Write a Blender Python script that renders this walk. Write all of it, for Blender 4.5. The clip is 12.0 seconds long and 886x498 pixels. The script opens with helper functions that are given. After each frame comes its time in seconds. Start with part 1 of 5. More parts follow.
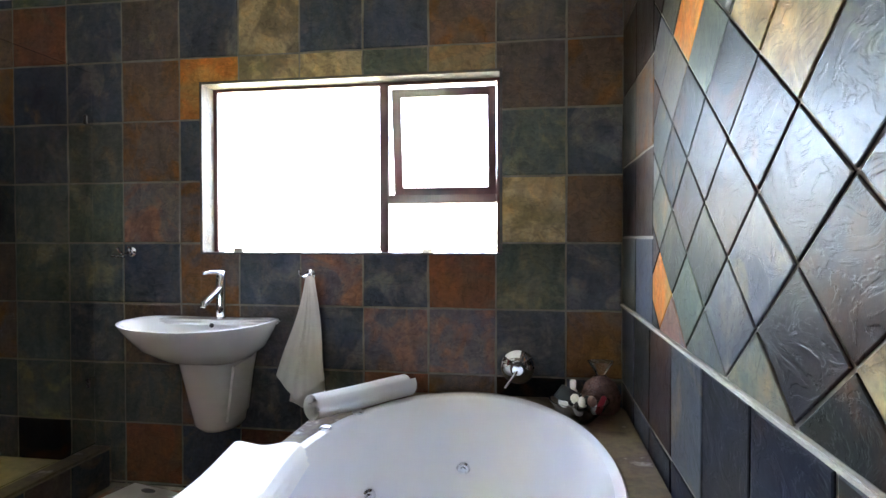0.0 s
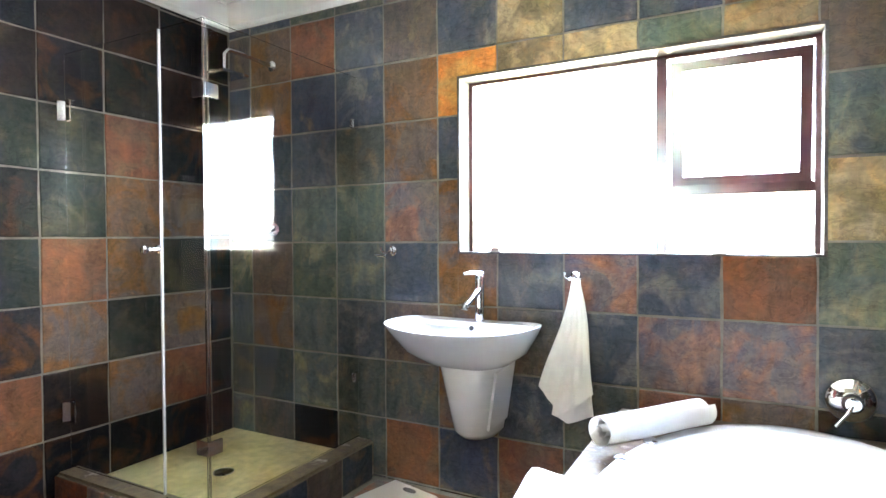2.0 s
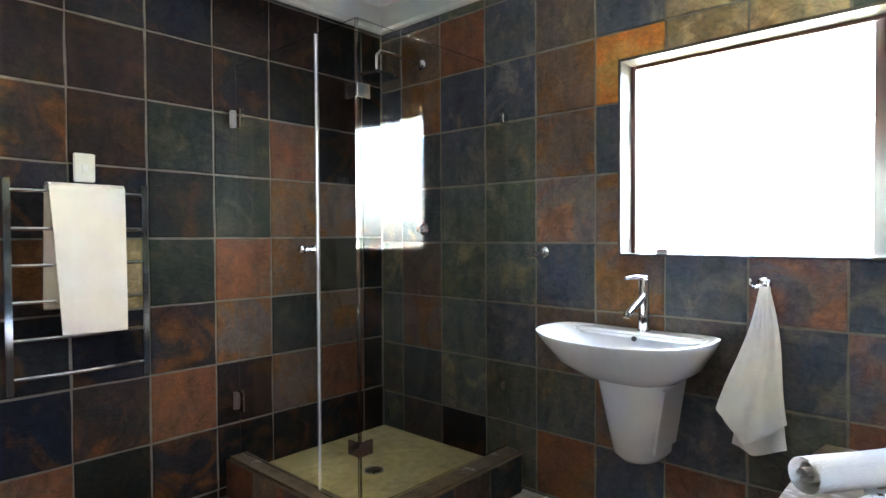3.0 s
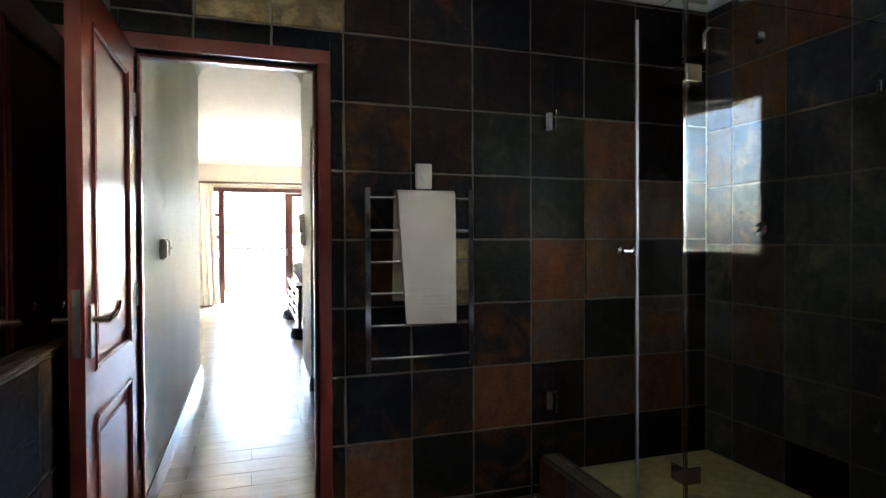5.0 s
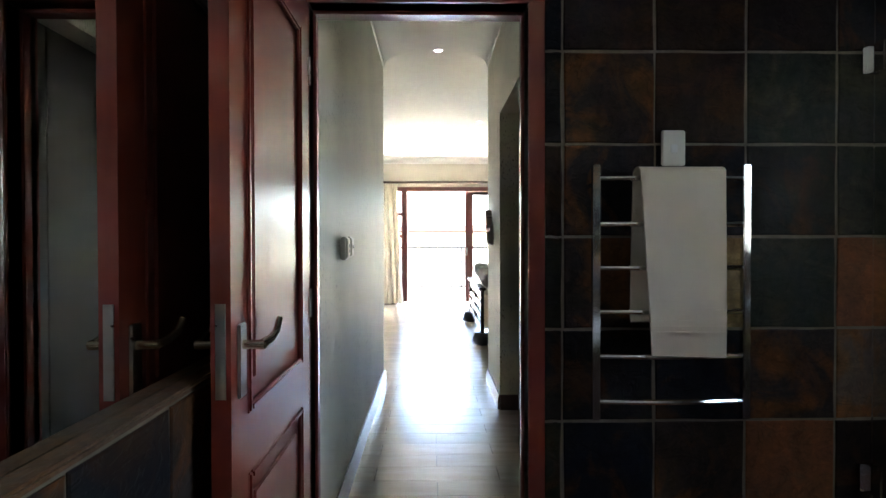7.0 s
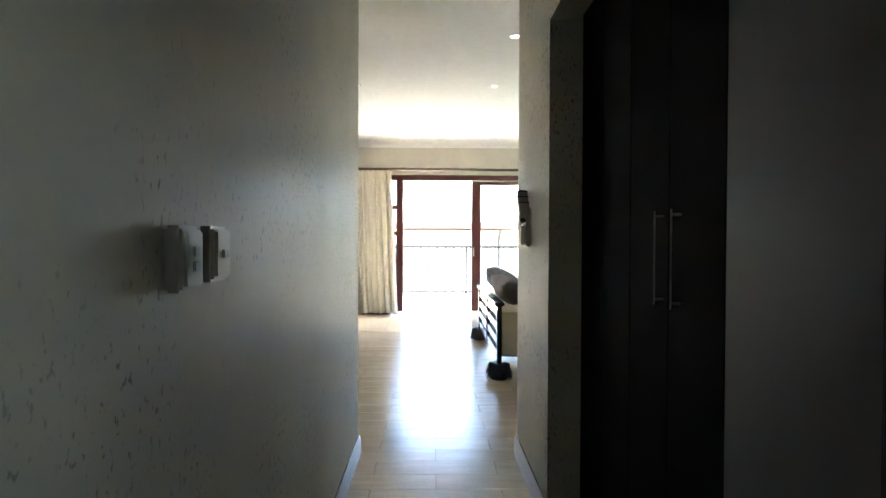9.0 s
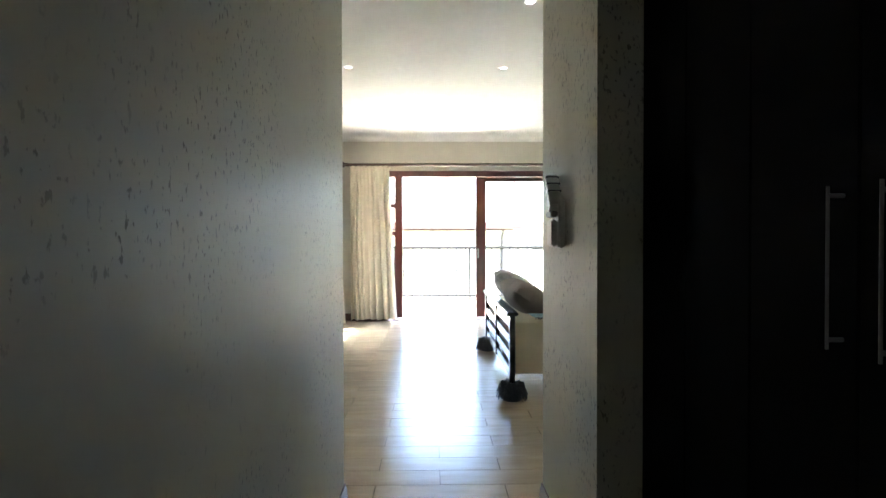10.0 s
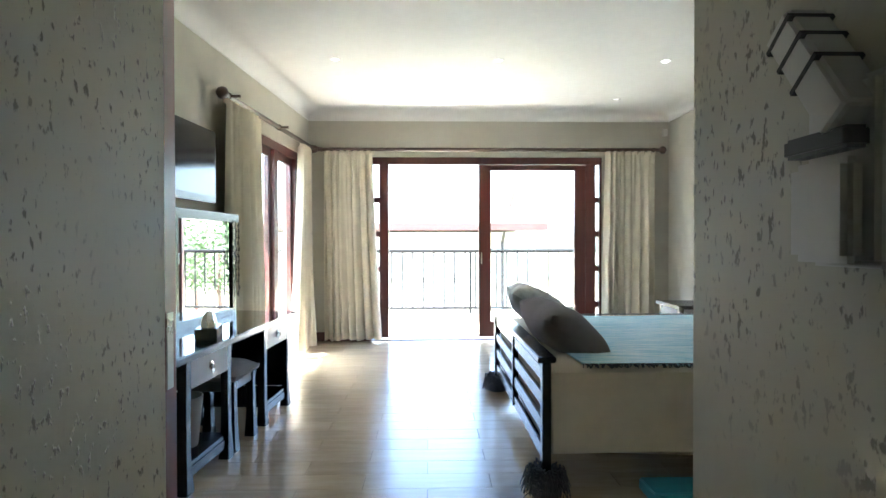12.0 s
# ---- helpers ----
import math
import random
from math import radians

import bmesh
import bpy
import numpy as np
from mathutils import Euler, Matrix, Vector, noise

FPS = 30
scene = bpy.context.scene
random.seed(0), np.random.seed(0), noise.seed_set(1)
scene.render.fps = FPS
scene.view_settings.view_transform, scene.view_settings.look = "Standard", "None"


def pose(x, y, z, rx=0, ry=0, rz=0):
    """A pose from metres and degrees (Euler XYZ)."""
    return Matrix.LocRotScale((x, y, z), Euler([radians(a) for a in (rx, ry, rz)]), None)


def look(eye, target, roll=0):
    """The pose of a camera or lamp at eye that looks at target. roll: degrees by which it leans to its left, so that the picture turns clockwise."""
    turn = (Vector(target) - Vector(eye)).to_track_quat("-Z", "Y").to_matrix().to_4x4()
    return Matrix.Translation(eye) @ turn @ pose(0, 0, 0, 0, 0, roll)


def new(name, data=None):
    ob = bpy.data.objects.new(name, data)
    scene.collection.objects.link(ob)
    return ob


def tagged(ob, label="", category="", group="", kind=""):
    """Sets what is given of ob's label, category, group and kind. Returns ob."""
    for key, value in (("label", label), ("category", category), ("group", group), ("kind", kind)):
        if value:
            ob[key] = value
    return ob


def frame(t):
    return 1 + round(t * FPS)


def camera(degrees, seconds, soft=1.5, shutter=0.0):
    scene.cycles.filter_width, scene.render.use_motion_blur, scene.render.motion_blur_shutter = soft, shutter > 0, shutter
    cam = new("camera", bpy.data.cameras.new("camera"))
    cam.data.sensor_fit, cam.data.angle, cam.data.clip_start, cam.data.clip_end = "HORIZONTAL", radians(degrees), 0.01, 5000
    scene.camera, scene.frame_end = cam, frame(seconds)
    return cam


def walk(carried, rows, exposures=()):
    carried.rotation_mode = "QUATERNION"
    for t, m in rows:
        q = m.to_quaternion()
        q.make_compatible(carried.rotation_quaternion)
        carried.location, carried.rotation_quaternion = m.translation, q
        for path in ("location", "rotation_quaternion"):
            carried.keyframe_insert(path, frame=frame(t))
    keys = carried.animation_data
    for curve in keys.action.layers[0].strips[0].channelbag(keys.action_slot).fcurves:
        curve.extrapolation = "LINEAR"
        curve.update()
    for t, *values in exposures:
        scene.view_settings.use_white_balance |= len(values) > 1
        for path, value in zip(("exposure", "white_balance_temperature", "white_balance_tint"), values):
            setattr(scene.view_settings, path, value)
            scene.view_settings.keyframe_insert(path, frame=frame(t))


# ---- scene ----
cam = camera(74.9, 12.0)
# seconds, x, y, z, pitch, lean, yaw
PATH = [
    (0.0, 3.178, 0.275, 1.255, -1.02, 0.05, 8.82),
    (0.5, 3.059, 0.345, 1.251, -1.05, 0.18, 12.00),
    (1.0, 2.979, 0.369, 1.261, -1.22, 0.35, 16.58),
    (1.5, 2.889, 0.383, 1.256, -1.14, 0.29, 22.48),
    (2.0, 2.800, 0.435, 1.257, -1.12, 0.31, 28.13),
    (2.5, 2.739, 0.504, 1.260, -1.14, 0.30, 35.25),
    (3.0, 2.690, 0.548, 1.265, -1.19, 0.33, 42.46),
    (5.0, 2.573, 0.557, 1.257, -0.76, 0.25, 71.78),
    (5.5, 2.525, 0.526, 1.260, -0.74, 0.33, 77.44),
    (6.0, 2.427, 0.500, 1.253, -0.65, 0.23, 82.91),
    (6.5, 2.223, 0.496, 1.267, -0.65, 0.04, 86.74),
    (7.0, 1.902, 0.513, 1.251, -0.73, 0.12, 88.86),
    (9.0, 0.108, 0.515, 1.253, -0.91, -0.20, 88.89),
    (9.5, -0.225, 0.488, 1.259, -0.85, -0.14, 88.84),
    (10.0, -0.575, 0.503, 1.250, -0.83, 0.12, 88.95),
    (10.5, -1.025, 0.532, 1.252, -0.77, 0.24, 88.90),
    (11.0, -1.480, 0.545, 1.234, -0.77, 0.31, 88.96),
    (11.5, -1.878, 0.531, 1.241, -0.67, 0.10, 88.77),
    (12.0, -2.255, 0.551, 1.247, -0.60, 0.09, 88.63),
]
STOPS = [(0.0, 7.05, 6450, 18), (0.8, 8.15, 6400, 17), (1.5, 8.9, 6250, 16), (2.2, 8.75, 6200, 15), (3.0, 7.8, 6250, 15), (5.0, 5.85, 6250, 15), (7.0, 5.35, 6200, 14), (9.0, 4.85, 6100, 12), (10.5, 4.7, 6000, 11), (11.5, 4.55, 5800, 9), (12.0, 4.35, 5700, 8)]
walk(cam, [(t, pose(x, y, z, 90 + p, r, w)) for t, x, y, z, p, r, w in PATH], STOPS)

# ---- light ----
SUN_DIR = Vector((-0.08, 0.40, -0.84)).normalized()      # the way the sunlight travels
world = bpy.data.worlds.new("world")
scene.world = world
world.use_nodes = True
wn = world.node_tree.nodes
sky = wn.new("ShaderNodeTexSky")
sky.sky_type, sky.sun_disc = "NISHITA", False
sky.sun_elevation = math.asin(-SUN_DIR.z)
sky.sun_rotation = math.atan2(-SUN_DIR.x, -SUN_DIR.y)
sky.air_density, sky.dust_density = 1.0, 3.0
wn["Background"].inputs["Strength"].default_value = 0.15
world.node_tree.links.new(sky.outputs[0], wn["Background"].inputs["Color"])
sun = new("sun", bpy.data.lights.new("sun", "SUN"))
sun.data.energy, sun.data.angle, sun.data.color = 4.5, radians(0.6), (1.0, 0.95, 0.87)
sun.matrix_world = look((-6, -6, 8), Vector((-6, -6, 8)) + SUN_DIR)


def area(name, place, target, w, h, watts, colour):
    ob = new(name, bpy.data.lights.new(name, "AREA"))
    ob.data.shape, ob.data.size, ob.data.size_y = "RECTANGLE", w, h
    ob.data.energy, ob.data.color = watts, colour
    ob.matrix_world = look(place, target)
    return ob


# sky light standing in the bathroom window
area("window_daylight", (2.30, 3.16, 1.61), (2.30, 0, 1.61), 1.62, 0.98, 0.24, (0.95, 0.98, 1.0))


# ---- materials ----
def mat(name, base=(0.5, 0.5, 0.5), rough=0.5, metal=0.0, spec=0.5):
    m = bpy.data.materials.new(name)
    m.use_nodes = True
    b = m.node_tree.nodes["Principled BSDF"]
    b.inputs["Base Color"].default_value = (*base, 1)
    b.inputs["Roughness"].default_value = rough
    b.inputs["Metallic"].default_value = metal
    b.inputs["Specular IOR Level"].default_value = spec
    return m


def nodes_of(m):
    nt = m.node_tree
    return nt, nt.nodes, nt.nodes["Principled BSDF"]


def noise_node(nt, scale, detail=6, rough=0.6, stretch=(1, 1, 1), offset=None, coord="Object"):
    tc, mp, n = nt.nodes.new("ShaderNodeTexCoord"), nt.nodes.new("ShaderNodeMapping"), nt.nodes.new("ShaderNodeTexNoise")
    mp.inputs["Scale"].default_value = stretch
    n.inputs["Scale"].default_value, n.inputs["Detail"].default_value, n.inputs["Roughness"].default_value = scale, detail, rough
    nt.links.new(tc.outputs[coord], mp.inputs["Vector"])
    if offset is not None:
        nt.links.new(offset, mp.inputs["Location"])
    nt.links.new(mp.outputs[0], n.inputs["Vector"])
    return n


def ramp(nt, src, stops):
    r = nt.nodes.new("ShaderNodeValToRGB")
    e = r.color_ramp.elements
    while len(e) < len(stops):
        e.new(0.5)
    for k, (p, c) in zip(e, stops):
        k.position, k.color = p, (*c, 1)
    nt.links.new(src, r.inputs[0])
    return r


def mixed(nt, a, b, fac, mode="MIX"):
    m = nt.nodes.new("ShaderNodeMix")
    m.data_type, m.blend_type = "RGBA", mode
    for sock, v in ((m.inputs[6], a), (m.inputs[7], b), (m.inputs[0], fac)):
        if isinstance(v, (tuple, float, int)):
            sock.default_value = (*v, 1) if isinstance(v, tuple) else v
        else:
            nt.links.new(v, sock)
    return m.outputs[2]


def bump(nt, b, src, strength=0.3, dist=0.01):
    n = nt.nodes.new("ShaderNodeBump")
    n.inputs["Strength"].default_value, n.inputs["Distance"].default_value = strength, dist
    nt.links.new(src, n.inputs["Height"])
    nt.links.new(n.outputs[0], b.inputs["Normal"])
    return n


def rough_from(nt, b, src, lo, hi):
    r = nt.nodes.new("ShaderNodeMapRange")
    r.inputs["To Min"].default_value, r.inputs["To Max"].default_value = lo, hi
    nt.links.new(src, r.inputs["Value"])
    nt.links.new(r.outputs[0], b.inputs["Roughness"])


def plain(name, base, rough=0.5, metal=0.0, spec=0.5, var=0.12, scale=9, relief=0.05):
    """One colour with soft mottling and a fine relief."""
    m = mat(name, base, rough, metal, spec)
    nt, ns, b = nodes_of(m)
    n = noise_node(nt, scale)
    lo, hi = tuple(c * (1 - var) for c in base), tuple(min(1, c * (1 + var)) for c in base)
    r = ramp(nt, n.outputs[0], [(0.3, lo), (0.7, hi)])
    nt.links.new(r.outputs[0], b.inputs["Base Color"])
    f = noise_node(nt, scale * 14, 3)
    rough_from(nt, b, n.outputs[0], max(0.02, rough - 0.06), min(1, rough + 0.08))
    if relief:
        bump(nt, b, f.outputs[0], relief, 0.004)
    return m


def slate(name, cols, patch, amount, tone=1.25):
    """Split slate: a base tone of its own for each tile, clouds of a second colour, dark and pale cleft lines, layered relief, sealed sheen."""
    m = mat(name, (0.1, 0.1, 0.1), 0.4, 0.0, 0.06)
    nt, ns, b = nodes_of(m)
    info = ns.new("ShaderNodeObjectInfo")
    mul = ns.new("ShaderNodeMath")
    mul.operation = "MULTIPLY"
    mul.inputs[1].default_value = 37.0
    nt.links.new(info.outputs["Random"], mul.inputs[0])
    comb = ns.new("ShaderNodeCombineXYZ")
    for k in range(3):
        nt.links.new(mul.outputs[0], comb.inputs[k])
    steps = [(k / len(cols), tuple(tone * v for v in c)) for k, c in enumerate(cols)]
    patch = tuple(tone * v for v in patch)
    base = ramp(nt, info.outputs["Random"], steps)
    base.color_ramp.interpolation = "CONSTANT"
    cloud = noise_node(nt, 4.2, 4, 0.55, (1, 1, 1), comb.outputs[0])
    cloud.inputs["Distortion"].default_value = 1.1
    stain = noise_node(nt, 9.0, 6, 0.65, (1.5, 1.5, 0.8), comb.outputs[0])
    stain.inputs["Distortion"].default_value = 0.6
    cleft = noise_node(nt, 7.0, 7, 0.62, (1, 1, 1.7), comb.outputs[0])
    cleft.inputs["Distortion"].default_value = 1.6
    fine = noise_node(nt, 38, 7, 0.7, (1, 1, 1.4), comb.outputs[0])
    mask = ramp(nt, cloud.outputs[0], [(amount - 0.04, (0, 0, 0)), (amount + 0.10, (1, 1, 1))])
    c1 = mixed(nt, base.outputs[0], patch, mask.outputs[0])
    warm = ramp(nt, stain.outputs[0], [(0.30, (0.62, 0.64, 0.70)), (0.50, (1.0, 1.0, 1.0)), (0.70, (1.45, 1.22, 0.98))])
    c2 = mixed(nt, c1, warm.outputs[0], 0.9, "MULTIPLY")
    line = ramp(nt, cleft.outputs[0], [(0.44, (1, 1, 1)), (0.49, (0.62, 0.62, 0.62)), (0.505, (1.25, 1.22, 1.15)), (0.56, (1, 1, 1))])
    c3 = mixed(nt, c2, line.outputs[0], 0.6, "MULTIPLY")
    shade = ramp(nt, fine.outputs[0], [(0.25, (0.74, 0.74, 0.74)), (0.75, (1.22, 1.2, 1.18))])
    nt.links.new(mixed(nt, c3, shade.outputs[0], 1.0, "MULTIPLY"), b.inputs["Base Color"])
    rough_from(nt, b, stain.outputs[0], 0.24, 0.50)
    ledge = ramp(nt, cleft.outputs[0], [(0.46, (0, 0, 0)), (0.50, (0.55, 0.55, 0.55)), (0.60, (0.6, 0.6, 0.6)), (0.64, (1, 1, 1))])
    h1 = mixed(nt, ledge.outputs[0], cloud.outputs[0], 0.5)
    h2 = mixed(nt, h1, fine.outputs[0], 0.12)
    bump(nt, b, h2, 0.3, 0.010)
    return m


SLATE = {
    "dark": slate("slate_dark", [(0.055, 0.062, 0.066), (0.085, 0.078, 0.072), (0.05, 0.056, 0.075), (0.075, 0.08, 0.068), (0.095, 0.075, 0.062)], (0.13, 0.105, 0.07), 0.6),
    # darkened copy of the dark slate, holds the west wall's shade in its colour
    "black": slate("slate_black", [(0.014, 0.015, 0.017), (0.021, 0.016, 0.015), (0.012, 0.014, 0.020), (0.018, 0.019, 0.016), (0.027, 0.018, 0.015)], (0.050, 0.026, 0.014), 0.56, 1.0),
    "blue": slate("slate_blue", [(0.058, 0.066, 0.080), (0.068, 0.074, 0.082)], (0.12, 0.12, 0.115), 0.56),
    "brown": slate("slate_brown", [(0.12, 0.08, 0.055), (0.11, 0.085, 0.07)], (0.15, 0.075, 0.03), 0.52),
    "rust": slate("slate_rust", [(0.155, 0.068, 0.035), (0.14, 0.06, 0.036)], (0.13, 0.08, 0.05), 0.56),
    "orange": slate("slate_orange", [(0.42, 0.155, 0.03), (0.40, 0.14, 0.03)], (0.36, 0.20, 0.06), 0.5),
    "gold": slate("slate_gold", [(0.20, 0.15, 0.075), (0.17, 0.13, 0.075)], (0.34, 0.26, 0.14), 0.5),
    "mixed": slate("slate_mixed", [(0.12, 0.105, 0.11), (0.13, 0.11, 0.10)], (0.21, 0.11, 0.075), 0.5),
    "tan": slate("slate_tan", [(0.26, 0.15, 0.06), (0.24, 0.15, 0.07)], (0.22, 0.17, 0.09), 0.5),
    "pink": slate("slate_pink", [(0.20, 0.12, 0.085), (0.19, 0.11, 0.085)], (0.10, 0.095, 0.105), 0.53),
    # the next two: green and brown slate darkened, shade put into the colour
    "dim_green": slate("slate_dim_green", [(0.022, 0.027, 0.022), (0.026, 0.028, 0.024)], (0.045, 0.045, 0.03), 0.55),
    "dim_brown": slate("slate_dim_brown", [(0.028, 0.022, 0.020), (0.022, 0.020, 0.022)], (0.095, 0.042, 0.017), 0.54),
    "green": slate("slate_green", [(0.075, 0.09, 0.07), (0.085, 0.10, 0.09)], (0.16, 0.15, 0.10), 0.57),
}
GROUT = plain("grey_grout", (0.20, 0.175, 0.135), 0.85, var=0.3, relief=0.3, scale=14)
PALE_GROUT = plain("pale_grout", (0.42, 0.39, 0.33), 0.85, var=0.2, relief=0.3, scale=14)
PLASTER_WHITE = plain("ceiling_paint", (0.80, 0.79, 0.76), 0.85, var=0.02)
CERAMIC = plain("white_ceramic", (0.82, 0.82, 0.81), 0.08, var=0.01, relief=0)
ACRYLIC = plain("white_acrylic", (0.84, 0.84, 0.85), 0.12, var=0.01, relief=0)
CHROME = plain("chrome", (0.75, 0.76, 0.78), 0.07, 1.0, relief=0, var=0.03)
STEEL = plain("brushed_metal", (0.55, 0.53, 0.48), 0.28, 1.0, relief=0.03, var=0.08)
DIM_STEEL = plain("dull_grey_metal", (0.22, 0.21, 0.20), 0.4, 1.0, relief=0)
BRASSY = plain("worn_nickel_handle", (0.52, 0.45, 0.33), 0.25, 1.0, relief=0.03)
PLASTIC = plain("white_plastic", (0.74, 0.72, 0.66), 0.35, var=0.03, relief=0)
BLACK = plain("black_lacquer", (0.012, 0.011, 0.011), 0.22, var=0.2, relief=0.02)
NEAR_BLACK = plain("dark_cupboard_laminate", (0.002, 0.0018, 0.0018), 0.65, 0.0, 0.03, var=0.2)
GREY_PANEL = plain("grey_satin_panel", (0.09, 0.088, 0.085), 0.35, var=0.05, scale=3)
RUBBER = plain("dark_rubber", (0.03, 0.03, 0.03), 0.7)
IRON = plain("black_wrought_iron", (0.012, 0.012, 0.012), 0.7, 0.0, 0.2)
CREAM_WALL = plain("cream_outdoor_plaster", (0.72, 0.66, 0.55), 0.9, relief=0.3, scale=5)
ROOFING = plain("grey_roof_sheet", (0.07, 0.062, 0.060), 0.8, 0.0, 0.2)
RED_TRIM = plain("red_painted_trim", (0.30, 0.08, 0.06), 0.5)


def cloth(name, base, weave=260, var=0.1):
    m = mat(name, base, 0.95, 0, 0.2)
    nt, ns, b = nodes_of(m)
    n = noise_node(nt, 7)
    w = noise_node(nt, weave, 2)
    r = ramp(nt, n.outputs[0], [(0.3, tuple(c * (1 - var) for c in base)), (0.7, tuple(min(1, c * (1 + var)) for c in base))])
    nt.links.new(r.outputs[0], b.inputs["Base Color"])
    b.inputs["Sheen Weight"].default_value = 0.25
    bump(nt, b, w.outputs[0], 0.5, 0.003)
    return m


TOWEL = cloth("white_terry", (0.82, 0.79, 0.73), 220, 0.04)
WARM_TOWEL = cloth("cream_terry", (0.80, 0.71, 0.60), 220, 0.04)
CURTAIN = cloth("cream_linen", (0.72, 0.66, 0.53), 300, 0.06)
COVER = cloth("beige_bedcover", (0.62, 0.55, 0.42), 200, 0.06)
PILLOW = cloth("taupe_velvet", (0.155, 0.132, 0.12), 240, 0.12)
FRINGE = cloth("dark_fringe", (0.07, 0.075, 0.085), 90, 0.5)
PALE_CUSHION = cloth("patterned_cushion", (0.42, 0.43, 0.42), 60, 0.55)
SEATPAD = cloth("grey_seat_fabric", (0.27, 0.25, 0.25), 220)


def make_wood(name, dark, light, rough, along="Z", scale=3.0):
    m = mat(name, dark, rough)
    nt, ns, b = nodes_of(m)
    st = {"X": (0.6, 9, 9), "Y": (9, 0.6, 9), "Z": (9, 9, 0.6)}[along]
    n = noise_node(nt, scale, 7, 0.6, st)
    r = ramp(nt, n.outputs[0], [(0.28, dark), (0.72, light)])
    nt.links.new(r.outputs[0], b.inputs["Base Color"])
    rough_from(nt, b, n.outputs[0], rough - 0.01, rough + 0.03)
    b.inputs["Coat Weight"].default_value = 0.9
    b.inputs["Coat Roughness"].default_value = 0.22
    bump(nt, b, n.outputs[0], 0.004, 0.0005)
    return m


RED_WOOD = make_wood("red_mahogany", (0.150, 0.018, 0.011), (0.195, 0.028, 0.015), 0.30)
FRAME_WOOD = make_wood("red_window_timber", (0.072, 0.012, 0.010), (0.115, 0.022, 0.016), 0.4)
SKIRT_WOOD = make_wood("brown_skirting_wood", (0.075, 0.03, 0.02), (0.12, 0.05, 0.035), 0.28, "X")
ROD_WOOD = make_wood("dark_walnut_rod", (0.05, 0.022, 0.013), (0.085, 0.04, 0.025), 0.35, "Y")


def make_plaster():
    """Rough torn plaster: cream-grey, smooth fields with long pits dragged upright."""
    m = mat("torn_plaster", (0.45, 0.43, 0.36), 0.6)
    nt, ns, b = nodes_of(m)
    big = noise_node(nt, 1.6, 4, 0.55)
    pits = noise_node(nt, 82, 3, 0.55, (1.0, 1.0, 0.55))
    spots = noise_node(nt, 1.9, 4, 0.6)
    scars = noise_node(nt, 21, 2, 0.5, (1.0, 1.0, 0.6))
    thr = ramp(nt, pits.outputs[0], [(0.592, (0, 0, 0)), (0.655, (1, 1, 1))])
    zone = ramp(nt, spots.outputs[0], [(0.44, (0.03, 0.03, 0.03)), (0.57, (1, 1, 1))])
    fine_pit = mixed(nt, (0.0, 0.0, 0.0), thr.outputs[0], zone.outputs[0])
    scar = ramp(nt, scars.outputs[0], [(0.74, (0, 0, 0)), (0.82, (0.6, 0.6, 0.6))])
    pit = mixed(nt, fine_pit, scar.outputs[0], 1.0, "LIGHTEN")
    base = ramp(nt, big.outputs[0], [(0.3, (0.56, 0.535, 0.42)), (0.7, (0.68, 0.65, 0.52))])
    c = mixed(nt, base.outputs[0], (0.24, 0.22, 0.17), pit)
    nt.links.new(c, b.inputs["Base Color"])
    rough_from(nt, b, big.outputs[0], 0.42, 0.6)
    inv = ns.new("ShaderNodeInvert")
    nt.links.new(pit, inv.inputs["Color"])
    fine = noise_node(nt, 9, 5, 0.6)
    s = mixed(nt, inv.outputs[0], fine.outputs[0], 0.25)
    bump(nt, b, s, 0.25, 0.003)
    return m


PLASTER = make_plaster()
ROOM_WALL = plain("cream_room_plaster", (0.52, 0.49, 0.41), 0.75, var=0.05, scale=3, relief=0.25)


def make_plank():
    m = mat("wood_look_floor_tile", (0.42, 0.34, 0.24), 0.24)
    nt, ns, b = nodes_of(m)
    info = ns.new("ShaderNodeObjectInfo")
    comb = ns.new("ShaderNodeCombineXYZ")
    mul = ns.new("ShaderNodeMath")
    mul.operation, mul.inputs[1].default_value = "MULTIPLY", 21.0
    nt.links.new(info.outputs["Random"], mul.inputs[0])
    nt.links.new(mul.outputs[0], comb.inputs[0])
    n = noise_node(nt, 3.5, 6, 0.6, (5, 0.8, 1), comb.outputs[0])
    r = ramp(nt, n.outputs[0], [(0.3, (0.40, 0.315, 0.205)), (0.7, (0.50, 0.41, 0.29))])
    tone = ramp(nt, info.outputs["Random"], [(0.0, (0.90, 0.90, 0.90)), (1.0, (1.06, 1.05, 1.03))])
    nt.links.new(mixed(nt, r.outputs[0], tone.outputs[0], 1.0, "MULTIPLY"), b.inputs["Base Color"])
    rough_from(nt, b, n.outputs[0], 0.15, 0.27)
    bump(nt, b, n.outputs[0], 0.10, 0.004)
    return m


PLANK = make_plank()
PLANK_JOINT = plain("brown_floor_joint", (0.14, 0.11, 0.08), 0.8)


def make_stone(name, cols, rough, scale):
    m = mat(name, cols[0], rough)
    nt, ns, b = nodes_of(m)
    n, f = noise_node(nt, scale, 7, 0.65), noise_node(nt, scale * 6, 6, 0.7)
    r = ramp(nt, n.outputs[0], [(0.30 + 0.4 * k / (len(cols) - 1), c) for k, c in enumerate(cols)])
    g = ramp(nt, f.outputs[0], [(0.3, (0.7, 0.7, 0.7)), (0.7, (1.2, 1.2, 1.2))])
    nt.links.new(mixed(nt, r.outputs[0], g.outputs[0], 1.0, "MULTIPLY"), b.inputs["Base Color"])
    rough_from(nt, b, f.outputs[0], rough - 0.1, rough + 0.15)
    bump(nt, b, f.outputs[0], 0.3, 0.005)
    return m


